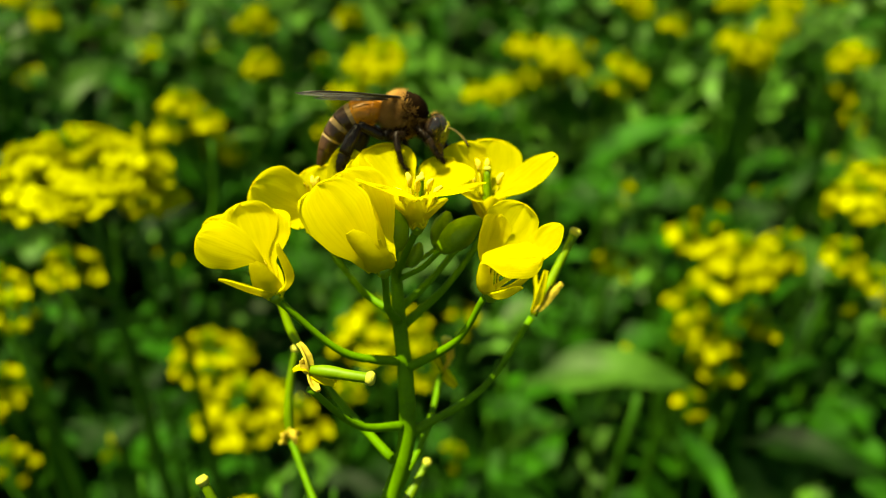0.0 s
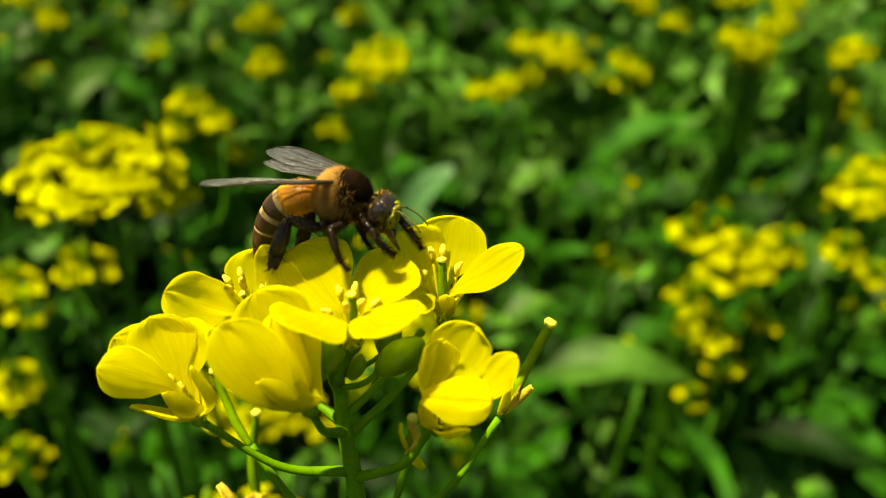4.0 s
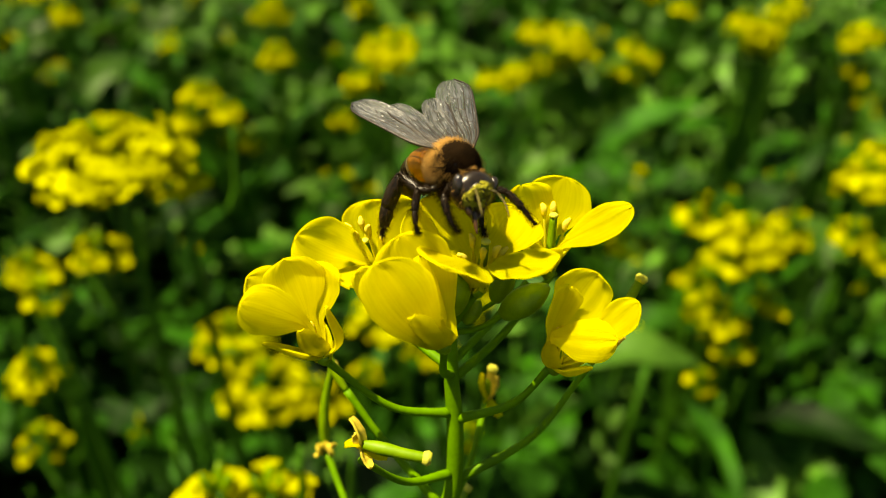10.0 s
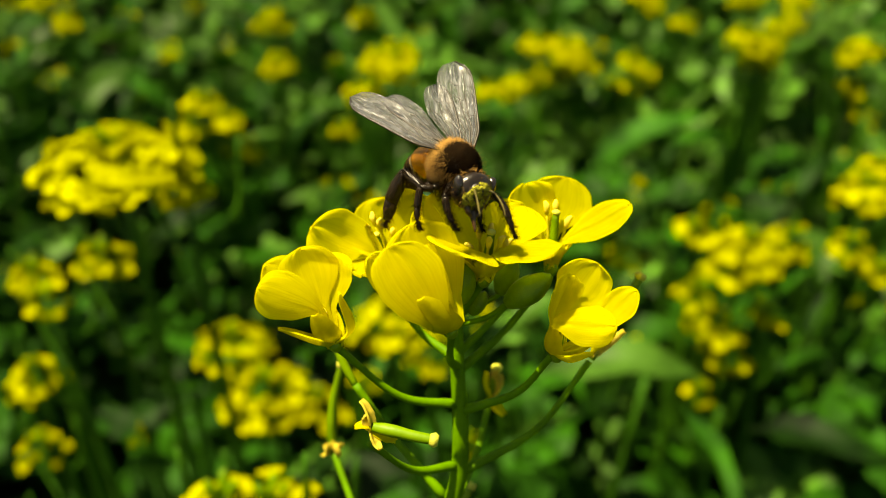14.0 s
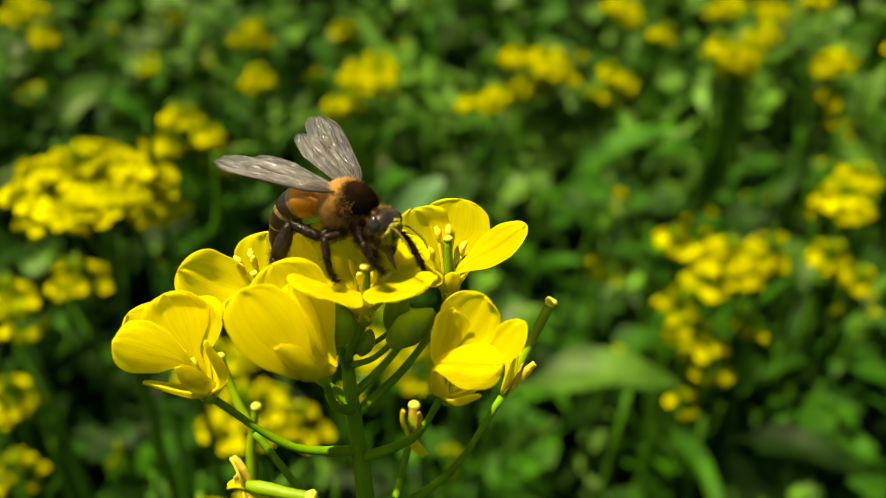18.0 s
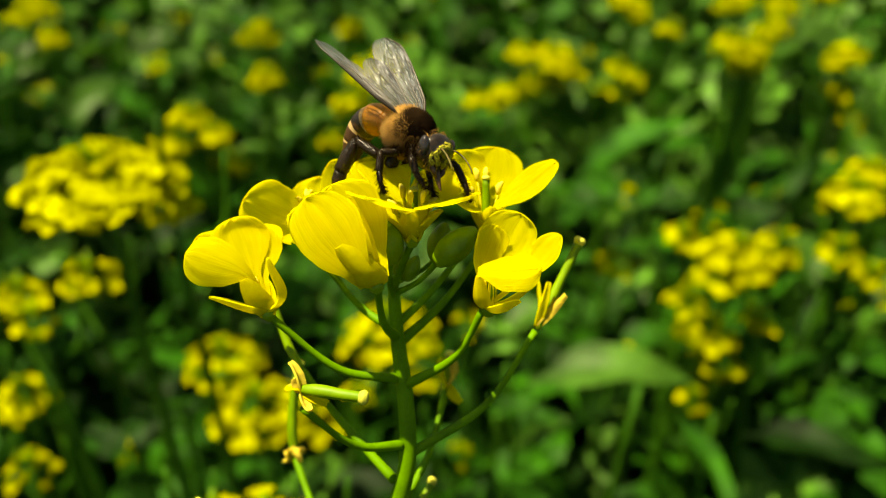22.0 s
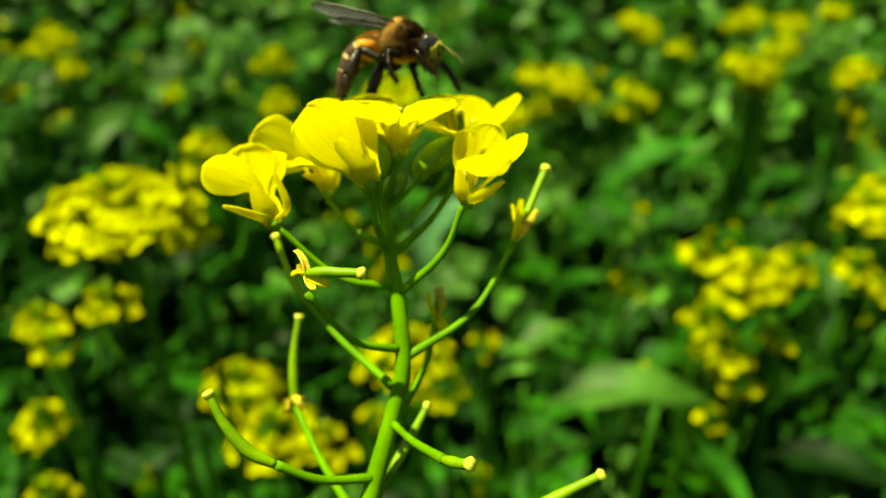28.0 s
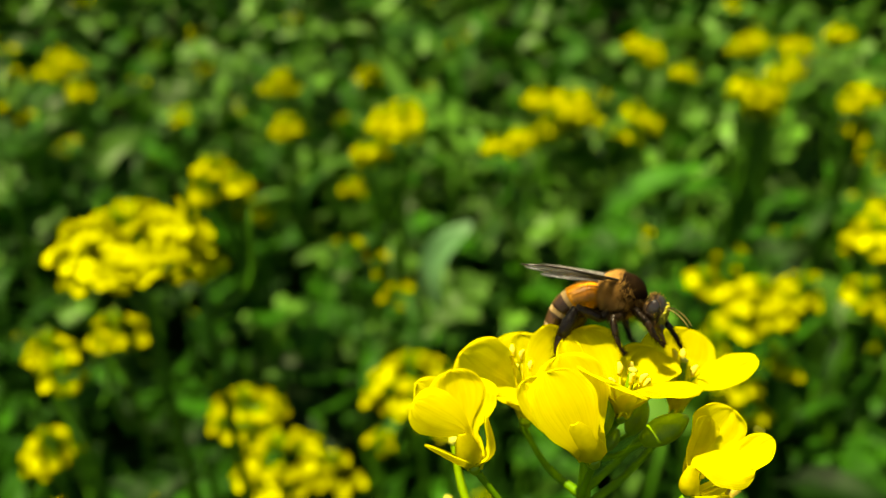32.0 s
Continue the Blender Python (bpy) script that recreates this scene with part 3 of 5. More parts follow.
pedicel([(-7.5, 1.0, -30.0), (0.5, -1.0, -28.6), (8.0, -2.2, -25.4)], 0.6, 0.55)
pod([(8.0, -2.2, -25.4), (11.5, -2.4, -24.2), (16.0, -2.4, -22.4), (20.7, -2.4, -20.8)], 0.75, 0.42)

# the lower stem, in short lengths that bend with the sway
LOWER = [part("lower_stem", tube(bmesh.new(), [Vector((0, 0, -0.038)), Vector((0, 0, 0)), Vector((0, 0, 0.038))],
                                 [(1.45 + 0.25 * (7 - i)) * MM, (1.40 + 0.25 * (7 - i)) * MM, (1.32 + 0.22 * (7 - i)) * MM], 6, 12), STEM, plant) for i in range(8)]

# ---------------------------------------------------------------- the field behind
def ground_sheet():
    bm = bmesh.new()
    xs = [-400, -40, -8] + [-2.4 + 0.08 * i for i in range(61)] + [8, 40, 400]
    ys = [-400, -40, -4] + [-0.8 + 0.08 * i for i in range(61)] + [12, 60, 800]
    grid = [[bm.verts.new((x, y, 0.012 * noise.noise((x * 7, y * 7, 0)) + 0.02 * noise.noise((x * 1.7, y * 1.7, 3)) if abs(x) < 3 and -1 < y < 5 else 0.0)) for x in xs] for y in ys]
    for a, b in zip(grid, grid[1:]):
        for j in range(len(xs) - 1):
            bm.faces.new((a[j], a[j + 1], b[j + 1], b[j]))
    return tagged(new("ground", mesh_of("ground", bm, SOIL_SHADED)), "crumbly soil under the mustard field, coloured dark to stand for shade", "ground", kind="structure")


ground = ground_sheet()


def leaf_mesh(length, width, droop, lobes, seed, mat=LEAF_SHADED, fold=0.25):
    """A mustard leaf with a midrib, a wavy lobed edge and a drooping tip; it grows along x."""
    rnd = random.Random(seed)
    rows, pos = [], Vector((0, 0, 0))
    n = 18
    ph = rnd.uniform(0, 6)
    for i in range(n + 1):
        s = i / n
        a = radians(28 - droop * s ** 1.3)
        w = 0.5 * width * math.sin(math.pi * min(0.04 + 0.94 * s ** 0.8, 1)) ** 0.8
        w *= 1 + lobes * math.sin(s * 19 + ph) * (1 - s)
        if s < 0.18:
            w = max(w * s / 0.18 * 0.5, 0.0018)
        up = Vector((-math.sin(a), 0, math.cos(a)))
        row = []
        for v in (-1, -0.66, -0.33, 0, 0.33, 0.66, 1):
            wave = 0.10 * width * s * math.sin(9 * s + 3 * v + ph) * abs(v)
            row.append(pos + Vector((0, w * v, 0)) + up * (fold * w * abs(v) ** 1.2 + wave))
        rows.append(row)
        pos += Vector((math.cos(a), 0, math.sin(a))) * length / n
    return mesh_of("leaf", sheet(bmesh.new(), rows, 0.0005), mat)


def lobed_leaf(length, width, droop, pairs, seed, mat=LEAF_SHADED):
    """A lyre-shaped mustard leaf: a midrib with pairs of toothed lobes and a larger lobe at its end; it grows along x."""
    rnd, bm = random.Random(seed), bmesh.new()
    rib, pos = [], Vector((0, 0, 0))
    for i in range(21):
        a = radians(30 - droop * (i / 20) ** 1.3)
        rib.append((pos.copy(), Vector((math.cos(a), 0, math.sin(a))), Vector((-math.sin(a), 0, math.cos(a)))))
        pos += rib[-1][1] * length / 20
    tube(bm, [rib[i][0] for i in (0, 5, 10, 15, 18)], [0.0011, 0.0009, 0.0006, 0.0004], 8, 5)

    def lobe(p, way, up, ln, wd):
        side, rows = up.cross(way).normalized(), []
        sag, ph = rnd.uniform(-0.1, 0.5), rnd.uniform(0, 6)
        for i in range(6):
            u = i / 5
            w = wd * 0.5 * math.sin(math.pi * (0.10 + 0.86 * u)) ** 0.75 * (1 + 0.22 * math.sin(9 * u + ph))
            c = p + way * ln * u - up * sag * ln * u * u
            rows.append([c + side * w * v + up * (0.25 * w * v * v + 0.10 * wd * math.sin(5 * u + 3 * v + ph)) for v in (-1, -0.33, 0.33, 1)])
        sheet(bm, rows, 0.0005)

    for k in range(pairs):
        s = 0.25 + 0.47 * k / pairs
        p, way, up = rib[int(s * 20)]
        for side in (-1, 1):
            d = (Vector((0, side, 0)) + way * rnd.uniform(0.3, 0.9) + up * rnd.uniform(0.0, 0.4)).normalized()
            ln = width * (0.42 + 0.30 * k / pairs) * rnd.uniform(0.75, 1.2)
            lobe(p, d, (up + d * rnd.uniform(-0.3, 0.1)).normalized(), ln, ln * rnd.uniform(0.5, 0.75))
    p, way, up = rib[14]
    lobe(p, way, up, length * 0.34, width * 0.72)
    return mesh_of("leaf", bm, mat)


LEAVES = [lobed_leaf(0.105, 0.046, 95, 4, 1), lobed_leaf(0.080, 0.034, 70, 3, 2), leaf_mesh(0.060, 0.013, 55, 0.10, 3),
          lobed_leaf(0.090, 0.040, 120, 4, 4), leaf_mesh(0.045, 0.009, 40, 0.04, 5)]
# leaves in the brighter green that has sunlight put into its colour
LIT_LEAVES = [lobed_leaf(0.095, 0.044, 85, 4, 11, LEAF_LIT), lobed_leaf(0.078, 0.036, 60, 3, 12, LEAF_LIT), leaf_mesh(0.066, 0.015, 55, 0.10, 13, LEAF_LIT),
         leaf_mesh(0.085, 0.024, 75, 0.15, 14, LEAF_LIT), leaf_mesh(0.050, 0.010, 40, 0.04, 15, LEAF_LIT)]
WHOLE = [leaf_mesh(0.085, 0.024, 70, 0.20, 2), leaf_mesh(0.095, 0.026, 60, 0.15, 4)]
PALE = [leaf_mesh(0.10, 0.034, 80, 0.06, 6, LEAF_PALE)]


def far_flower(seed, openness):
    """A small blossom with four petals, used on the plants behind."""
    rnd = random.Random(seed)
    bm = bmesh.new()
    for q in range(4):
        bend = radians(openness + rnd.uniform(-12, 12))
        turn = pose(0, 0, 0, 0, 0, q * 90 + rnd.uniform(-10, 10))
        rows = []
        pos = Vector((0.0004, 0, 0))
        for i in range(7):
            s = i / 6
            a = bend * min(max((s - 0.25) / 0.3, 0), 1)
            w = 0.0006 if s < 0.3 else 0.0034 * math.sqrt(max(1 - ((s - 0.68) / 0.36) ** 2, 0.02))
            nrm = Vector((-math.cos(a), 0, math.sin(a)))
            rows.append([turn @ (pos + Vector((0, w * v, 0)) + nrm * 0.0006 * v * v) for v in (-1, -0.4, 0.4, 1)])
            pos += Vector((math.sin(a), 0, math.cos(a))) * 0.0095 / 6
        sheet(bm, rows, 0.0002)
    tube(bm, [Vector((0, 0, -0.001)), Vector((0, 0, 0.002)), Vector((0, 0, 0.006))], [0.0008, 0.0012, 0.0009], 4, 6)
    return mesh_of("flower", bm, BG_PETAL)


FLOWERS = [far_flower(1, 80), far_flower(2, 60), far_flower(3, 30)]
bm = tube(bmesh.new(), [Vector((0, 0, 0)), Vector((0.010, 0, 0.006)), Vector((0.018, 0, 0.018)), Vector((0.020, 0, 0.040))], [0.0004, 0.0005, 0.0011, 0.0012, 0.0005], 10, 6)
POD_FAR = mesh_of("pod", bm, BG_STEM)
bm = tube(bmesh.new(), [Vector((0, 0, -0.001)), Vector((0, 0, 0.003)), Vector((0, 0, 0.0065))], [0.0006, 0.0015, 0.0013, 0.0004], 7, 7)
BUD_FAR = mesh_of("bud", bm, BUD)


def field_plant(x, y, height, seed, heads=((0, 0, 0),), blooms=18, size=1.0, spread=0.020, leaves=11, lean=0.03, label="", leafy=0.86, dome=0.6, pods=5):
    """A mustard plant that stands at x, y: a stem, leaves, and flower heads at offsets (dx, dy, dz) from its top."""
    rnd, pick = random.Random(seed), random.Random(seed + 5000)
    root = Vector((x + rnd.uniform(-lean, lean), y + rnd.uniform(-lean, lean) + 0.01, 0))
    top = Vector((x, y, height))
    ob = tagged(new("mustard_plant"), label or "mustard plant with yellow flower heads and broad green leaves", "plant", "mustard plants of the field")
    ob.matrix_basis = Matrix.Translation(root)
    top -= root
    mid = [Vector((0, 0, -0.02)), top * 0.35 + Vector((rnd.uniform(-0.01, 0.01), rnd.uniform(-0.01, 0.01), 0)), top * 0.7, top]
    bm = tube(bmesh.new(), mid, [0.0042, 0.0034, 0.0024, 0.0013], 12, 8)
    for dx, dy, dz in heads[1:]:
        tip = top + Vector((dx, dy, dz))
        tube(bm, [top * 0.62, (top * 0.75 + tip) / 2 + Vector((dx, dy, 0)) * 0.2, tip], [0.0026, 0.0022, 0.0014], 8, 6)
    part("stem", bm, BG_STEM, ob)
    for i in range(leaves):
        s = (i + 0.5) / leaves * leafy + 0.06
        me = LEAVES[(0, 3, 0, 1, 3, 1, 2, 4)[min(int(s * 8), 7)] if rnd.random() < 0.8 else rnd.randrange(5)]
        # upper leaves, mostly the far ones, get the painted-in sunlight
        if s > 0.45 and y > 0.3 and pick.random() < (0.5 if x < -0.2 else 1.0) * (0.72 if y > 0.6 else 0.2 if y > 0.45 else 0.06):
            me = LIT_LEAVES[pick.randrange(5)]
        p = spline(mid, 20)[int(s * 20)]
        part("leaf", me, None, ob, m=Matrix.Translation(p) @ pose(0, 0, 0, rnd.uniform(-45, 45), rnd.uniform(-40, 40), i * 137 + rnd.uniform(-30, 30)) @ Matrix.Scale(rnd.uniform(0.75, 1.15), 4))
    for h, (dx, dy, dz) in enumerate(heads):
        tip = top + Vector((dx, dy, dz))
        for i in range(min(pods, 4)):
            part("bud", BUD_FAR, None, ob, m=Matrix.Translation(tip) @ pose(0, 0, 0, 0, 0, i * 90 + h * 30) @ pose(0.0014, 0, 0, 0, 18, 0))
        for i in range(blooms):
            a, r = i * 2.4 + h, spread * math.sqrt((i + 1.2) / blooms)
            p = tip + Vector((r * math.cos(a), r * math.sin(a), -r * dome - (i % 3) * 0.003 + rnd.uniform(-0.003, 0.003)))
            t = Vector((math.cos(a) * r / spread, math.sin(a) * r / spread, 1.1)).normalized()
            m = Matrix.Translation(p) @ t.to_track_quat("Z", "Y").to_matrix().to_4x4() @ pose(0, 0, 0, 0, 0, rnd.uniform(0, 90)) @ Matrix.Scale(size * rnd.uniform(0.85, 1.15), 4)
            part("flower", FLOWERS[i % 3 if r > spread * 0.4 else 2], None, ob, m=m)
        for i in range(pods):
            q = tip - Vector((0, 0, 0.025 + 0.013 * i))
            part("pod", POD_FAR, None, ob, m=Matrix.Translation(q) @ pose(0, 0, 0, 0, 0, i * 137 + h * 40))
    return ob


# plants whose heads can be told apart: place of the top, and more heads beside it
HEADS = [
    (-0.1005, 0.204, 0.5245, 0.0142, 26),
    (-0.086, 0.214, 0.509, 0.0055, 7),
    (-0.140, 0.254, 0.455, 0.0085, 10),
    (-0.164, 0.245, 0.452, 0.0060, 8),
    (-0.156, 0.235, 0.446, 0.0050, 6),
    (-0.210, 0.291, 0.360, 0.0133, 22),
    (-0.183, 0.239, 0.363, 0.0073, 9),
    (-0.156, 0.271, 0.339, 0.0044, 6),
    (-0.079, 0.244, 0.397, 0.0175, 36),
    (-0.057, 0.244, 0.386, 0.0090, 13),
    (-0.113, 0.309, 0.370, 0.0175, 34),
    (-0.024, 0.280, 0.412, 0.0195, 46),
    (-0.009, 0.274, 0.392, 0.0100, 15),
    (-0.160, 0.475, 0.433, 0.0125, 24),
    (-0.173, 0.470, 0.416, 0.0073, 9),
    (-0.147, 0.478, 0.401, 0.0090, 12),
    (-0.143, 0.626, 0.409, 0.0129, 21),
    (-0.036, 0.490, 0.456, 0.0187, 41),
    (-0.053, 0.480, 0.441, 0.0093, 13),
    (-0.091, 0.595, 0.360, 0.0092, 13),
    (0.069, 0.597, 0.437, 0.0198, 42),
    (0.108, 0.597, 0.419, 0.0140, 25),
    (0.147, 0.609, 0.420, 0.0089, 12),
    (0.059, 0.618, 0.396, 0.0184, 40),
    (0.139, 0.617, 0.395, 0.0083, 11),
    (0.220, 0.706, 0.422, 0.0090, 12),
    (0.211, 0.546, 0.460, 0.0164, 32),
    (0.225, 0.540, 0.451, 0.0110, 16),
    (0.270, 0.607, 0.454, 0.0121, 19),
    (0.282, 0.516, 0.460, 0.0105, 15),
    (0.295, 0.538, 0.421, 0.0064, 8),
    (0.236, 0.384, 0.422, 0.0136, 23),
    (0.250, 0.399, 0.427, 0.0101, 14),
    (0.227, 0.366, 0.394, 0.0099, 14),
    (0.244, 0.358, 0.382, 0.0074, 9),
    (0.128, 0.344, 0.416, 0.0063, 8),
    (0.154, 0.332, 0.417, 0.0168, 34),
    (0.178, 0.338, 0.415, 0.0079, 10),
    (0.143, 0.327, 0.403, 0.0124, 20),
    (0.130, 0.326, 0.388, 0.0086, 11),
    (0.143, 0.322, 0.372, 0.0128, 21),
    (0.169, 0.325, 0.377, 0.0076, 10),
    (0.152, 0.318, 0.353, 0.0095, 13),
    (0.138, 0.313, 0.331, 0.0046, 6),
    (0.112, 0.405, 0.362, 0.0096, 13),
    (-0.052, 0.114, 0.479, 0.0065, 9),
    (-0.041, 0.115, 0.477, 0.0080, 12),
    (-0.257, 0.690, 0.397, 0.0080, 10),
    (-0.383, 0.766, 0.404, 0.0131, 22),
    (-0.176, 0.769, 0.408, 0.0109, 16),
    (0.210, 0.822, 0.417, 0.0184, 40),
    (-0.427, 0.825, 0.422, 0.0184, 40),
    (0.306, 0.786, 0.434, 0.0240, 42),
    (0.390, 0.787, 0.437, 0.0175, 36),
    (0.011, 0.297, 0.306, 0.0030, 4),
    (-0.051, 0.360, 0.294, 0.0055, 7)]
for i, (x, y, z, spread, blooms) in enumerate(HEADS):
    rnd, far = random.Random(i), y > 0.45 and blooms > 10
    near = y < 0.22 and blooms > 15
    heads = [(0, 0, 0)] + [(rnd.uniform(-1.5, 1.5) * spread, rnd.uniform(-1, 1) * spread, rnd.uniform(-1.1, 0.3) * spread) for _ in range(2 if far else 0)]
    count = blooms * 0.75 if far else blooms * 7.0 if near else blooms * (1.8 if z > 0.415 else 1.1)
    field_plant(x, y, z, 11 + i, heads, max(4, int(count)), 0.54 if near else 0.62, spread * (0.6 if far else 1.5 if near else 1),
                leaves=8 if y < 0.2 else 9 if y < 0.35 else 13, leafy=0.5 if y < 0.2 else 0.6 if y < 0.35 else 0.82, dome=0.30 if near else 0.6, pods=3)

# leafy plants between them, not yet in flower
rnd = random.Random(4)
placed = 0
while placed < 168:
    y = 0.15 + 1.2 * rnd.random() ** 1.2
    x = rnd.uniform(-0.16 - 0.66 * y, 0.16 + 0.66 * y)
    if (abs(x) < 0.05 and y < 0.24) or (x > 0.07 and y < 0.32) or (x < 0.02 and y < 0.46 and rnd.random() < 0.7) or (-0.36 < x < -0.09 and y < 0.64 and rnd.random() < 0.6):
        continue
    if placed < 8:
        x, y = ((0.012, 0.40), (-0.06, 0.47))[placed // 4]
    tall = rnd.uniform(0.20, 0.28) if y < 0.33 else rnd.uniform(0.25, 0.37) if y < 0.6 else rnd.uniform(0.32, 0.44)
    for k in range(4):
        px, py = x + rnd.gauss(0, 0.028), y + rnd.gauss(0, 0.028)
        flowering = py > 0.95 and rnd.random() < 0.4
        few = not flowering and py > 0.3 and rnd.random() < 0.6
        field_plant(px, py, tall * rnd.uniform(0.8, 1.08), 300 + placed, ((0, 0, 0),) if flowering or few else (), 8 if flowering else rnd.randrange(2, 6), 1.0 if flowering else 0.7, 0.014 if flowering else 0.008,
                    leaves=17, pods=5 if flowering else 0, label="" if flowering else "mustard plant with a few open yellow flowers and broad leaves" if few else "leafy green mustard plant without open flowers")
        placed += 1

# leaves that stand out: base, tip, breadth, kind
for k, (a, b, wide, mesh) in enumerate([
        ((0.046, 0.300, 0.352), (0.128, 0.292, 0.362), 1.0, 11), ((0.084, 0.200, 0.425), (0.091, 0.150, 0.421), 0.5, 6),
        ((-0.108, 0.244, 0.391), (-0.138, 0.218, 0.387), 1.0, 1), ((0.083, 0.430, 0.400), (0.161, 0.441, 0.435), 0.8, 7), ((0.120, 0.421, 0.405), (0.075, 0.397, 0.406), 1.0, 3),
        ((-0.176, 0.261, 0.416), (-0.138, 0.243, 0.426), 0.9, 1), ((0.007, 0.527, 0.404), (0.050, 0.516, 0.404), 1.0, 1),
        ((0.024, 0.309, 0.324), (0.064, 0.291, 0.333), 0.9, 1), ((-0.012, 0.430, 0.335), (0.002, 0.416, 0.415), 1.1, 5),
        ((0.150, 0.272, 0.342), (0.205, 0.240, 0.348), 1.0, 7), ((0.185, 0.245, 0.335), (0.150, 0.210, 0.322), 1.1, 6), ((0.225, 0.300, 0.342), (0.180, 0.268, 0.350), 1.0, 1)]):
    a, b = Vector(a), Vector(b)
    p = field_plant(a.x - 0.01, a.y + 0.015, a.z, 600 + k, (), leaves=6, label="leafy green mustard plant without open flowers")
    x = (b - a).normalized()
    y = (Vector((0, -0.25, 1)).cross(x)).normalized()
    m = Matrix((x, y, x.cross(y))).transposed().to_4x4()
    me = (LEAVES + PALE + WHOLE + LIT_LEAVES)[mesh]
    size = (b - a).length / max(v.co.x for v in me.vertices)
    part("leaf", me, None, p, m=Matrix.Translation(a - p.location) @ m @ Matrix.Diagonal((size, size * wide, size, 1)))


def distant_field():
    """The rest of the crop, far behind: leaves and yellow florets without number."""
    rnd, bm = random.Random(8), bmesh.new()
    for i in range(21000):
        y = 1.25 + 2.6 * rnd.random() ** 1.5
        p = Vector((rnd.uniform(-0.4 - 0.75 * y, 0.4 + 0.75 * y), y, 0.45 - 0.30 * rnd.random() ** 1.8))
        if i >= 9000:
            # the same crop beside and behind the camera
            p.x, p.y = rnd.uniform(-3.4, 3.4), rnd.uniform(-2.6, 3.6)
            if abs(p.x) < 0.45 + 0.75 * max(p.y, 0) and p.y > -0.35:
                continue
        ln, wd = rnd.uniform(0.035, 0.08), rnd.uniform(0.012, 0.026)
        m = Matrix.Translation(p) @ pose(0, 0, 0, rnd.uniform(-35, 35), rnd.uniform(-50, 40), rnd.uniform(0, 360))
        shape = ((0, 0, 0), (0.35, -1, 0.10), (0.75, -0.7, 0.05), (1, 0, -0.15), (0.75, 0.7, 0.05), (0.35, 1, 0.10))
        v = [bm.verts.new(m @ Vector((a * ln, b * wd, c * ln))) for a, b, c in shape]
        light = 2 if rnd.random() < 0.5 else 0
        for f in (bm.faces.new((v[0], v[1], v[2], v[3])), bm.faces.new((v[0], v[3], v[4], v[5]))):
            f.material_index = light
    for i in range(620):
        y = 1.25 + 2.6 * rnd.random() ** 1.5
        c = Vector((rnd.uniform(-0.4 - 0.75 * y, 0.4 + 0.75 * y), y, rnd.uniform(0.36, 0.47)))
        if i >= 260:
            c.x, c.y = rnd.uniform(-3.4, 3.4), rnd.uniform(-2.6, 3.6)
            if abs(c.x) < 0.45 + 0.75 * max(c.y, 0) and c.y > -0.35:
                continue
        for k in range(14):
            q = c + Vector((rnd.gauss(0, 0.010), rnd.gauss(0, 0.010), rnd.gauss(0, 0.006)))
            m = Matrix.Translation(q) @ pose(0, 0, 0, rnd.uniform(-40, 40), rnd.uniform(-40, 40), rnd.uniform(0, 90))
            o = bm.verts.new(m @ Vector((0, 0, -0.003)))
            for a in range(4):
                t = a * math.pi / 2
                f = bm.faces.new((o, bm.verts.new(m @ Vector((0.007 * math.cos(t - 0.6), 0.007 * math.sin(t - 0.6), 0))), bm.verts.new(m @ Vector((0.008 * math.cos(t + 0.6), 0.008 * math.sin(t + 0.6), 0)))))
                f.material_index = 1
    ob = new("distant_mustard", mesh_of("distant_mustard", bm, LEAF_SHADED, BG_PETAL, LEAF_LIT))
    return tagged(ob, "far rows of flowering mustard crop", "crop", kind="stuff")


distant_field()


def undergrowth():
    """Low leaves that cover the soil between the plants, mostly in the shade-coloured green."""
    rnd, bm = random.Random(21), bmesh.new()
    for i in range(10500):
        y = 0.25 + 1.15 * rnd.random()
        high = 0.17 if y < 0.5 else 0.17 + 0.36 * min(y - 0.5, 0.5)
        p = Vector((rnd.uniform(-0.25 - 0.72 * y, 0.25 + 0.72 * y), y, 0.03 + high * rnd.random() ** 1.3))
        # left open on this side so the ground's painted shade shows
        if -0.42 < p.x < -0.06 and y < 0.78 and p.z > 0.07:
            continue
        ln, wd = rnd.uniform(0.03, 0.07), rnd.uniform(0.008, 0.018)
        m = Matrix.Translation(p) @ pose(0, 0, 0, rnd.uniform(-40, 40), rnd.uniform(-60, 30), rnd.uniform(0, 360))
        shape = ((0, 0, 0), (0.35, -1, 0.10), (0.75, -0.7, 0.05), (1, 0, -0.15), (0.75, 0.7, 0.05), (0.35, 1, 0.10))
        v = [bm.verts.new(m @ Vector((a * ln, b * wd, c * ln))) for a, b, c in shape]
        # near leaves all carry painted shade; farther back some take the sunlit green
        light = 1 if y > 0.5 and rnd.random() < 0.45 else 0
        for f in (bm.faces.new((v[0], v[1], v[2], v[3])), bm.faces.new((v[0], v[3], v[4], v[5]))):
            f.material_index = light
    ob = new("undergrowth", mesh_of("undergrowth", bm, LEAF_SHADED, LEAF_LIT))
    return tagged(ob, "low green leaves covering the soil, shade put into their colour", "leaves", kind="stuff")


undergrowth()

# ---------------------------------------------------------------- the honey bee (x forward, y to its left, z up; mm)
CHITIN = material("chitin", (0.007, 0.005, 0.004), 0.28, 0.5, 500, 4000, 0.3, 0.0, (0.03, 0.018, 0.010), 0.6)
ORANGE = material("abdomen_orange", (0.58, 0.17, 0.008), 0.42, 0.2, 400, 3000, 0.25, 0.06, (0.80, 0.34, 0.02), 0.5)
BROWN = material("abdomen_brown", (0.030, 0.014, 0.007), 0.35, 0.5, 400, 3000, 0.3, 0.0, (0.075, 0.032, 0.010), 0.5)
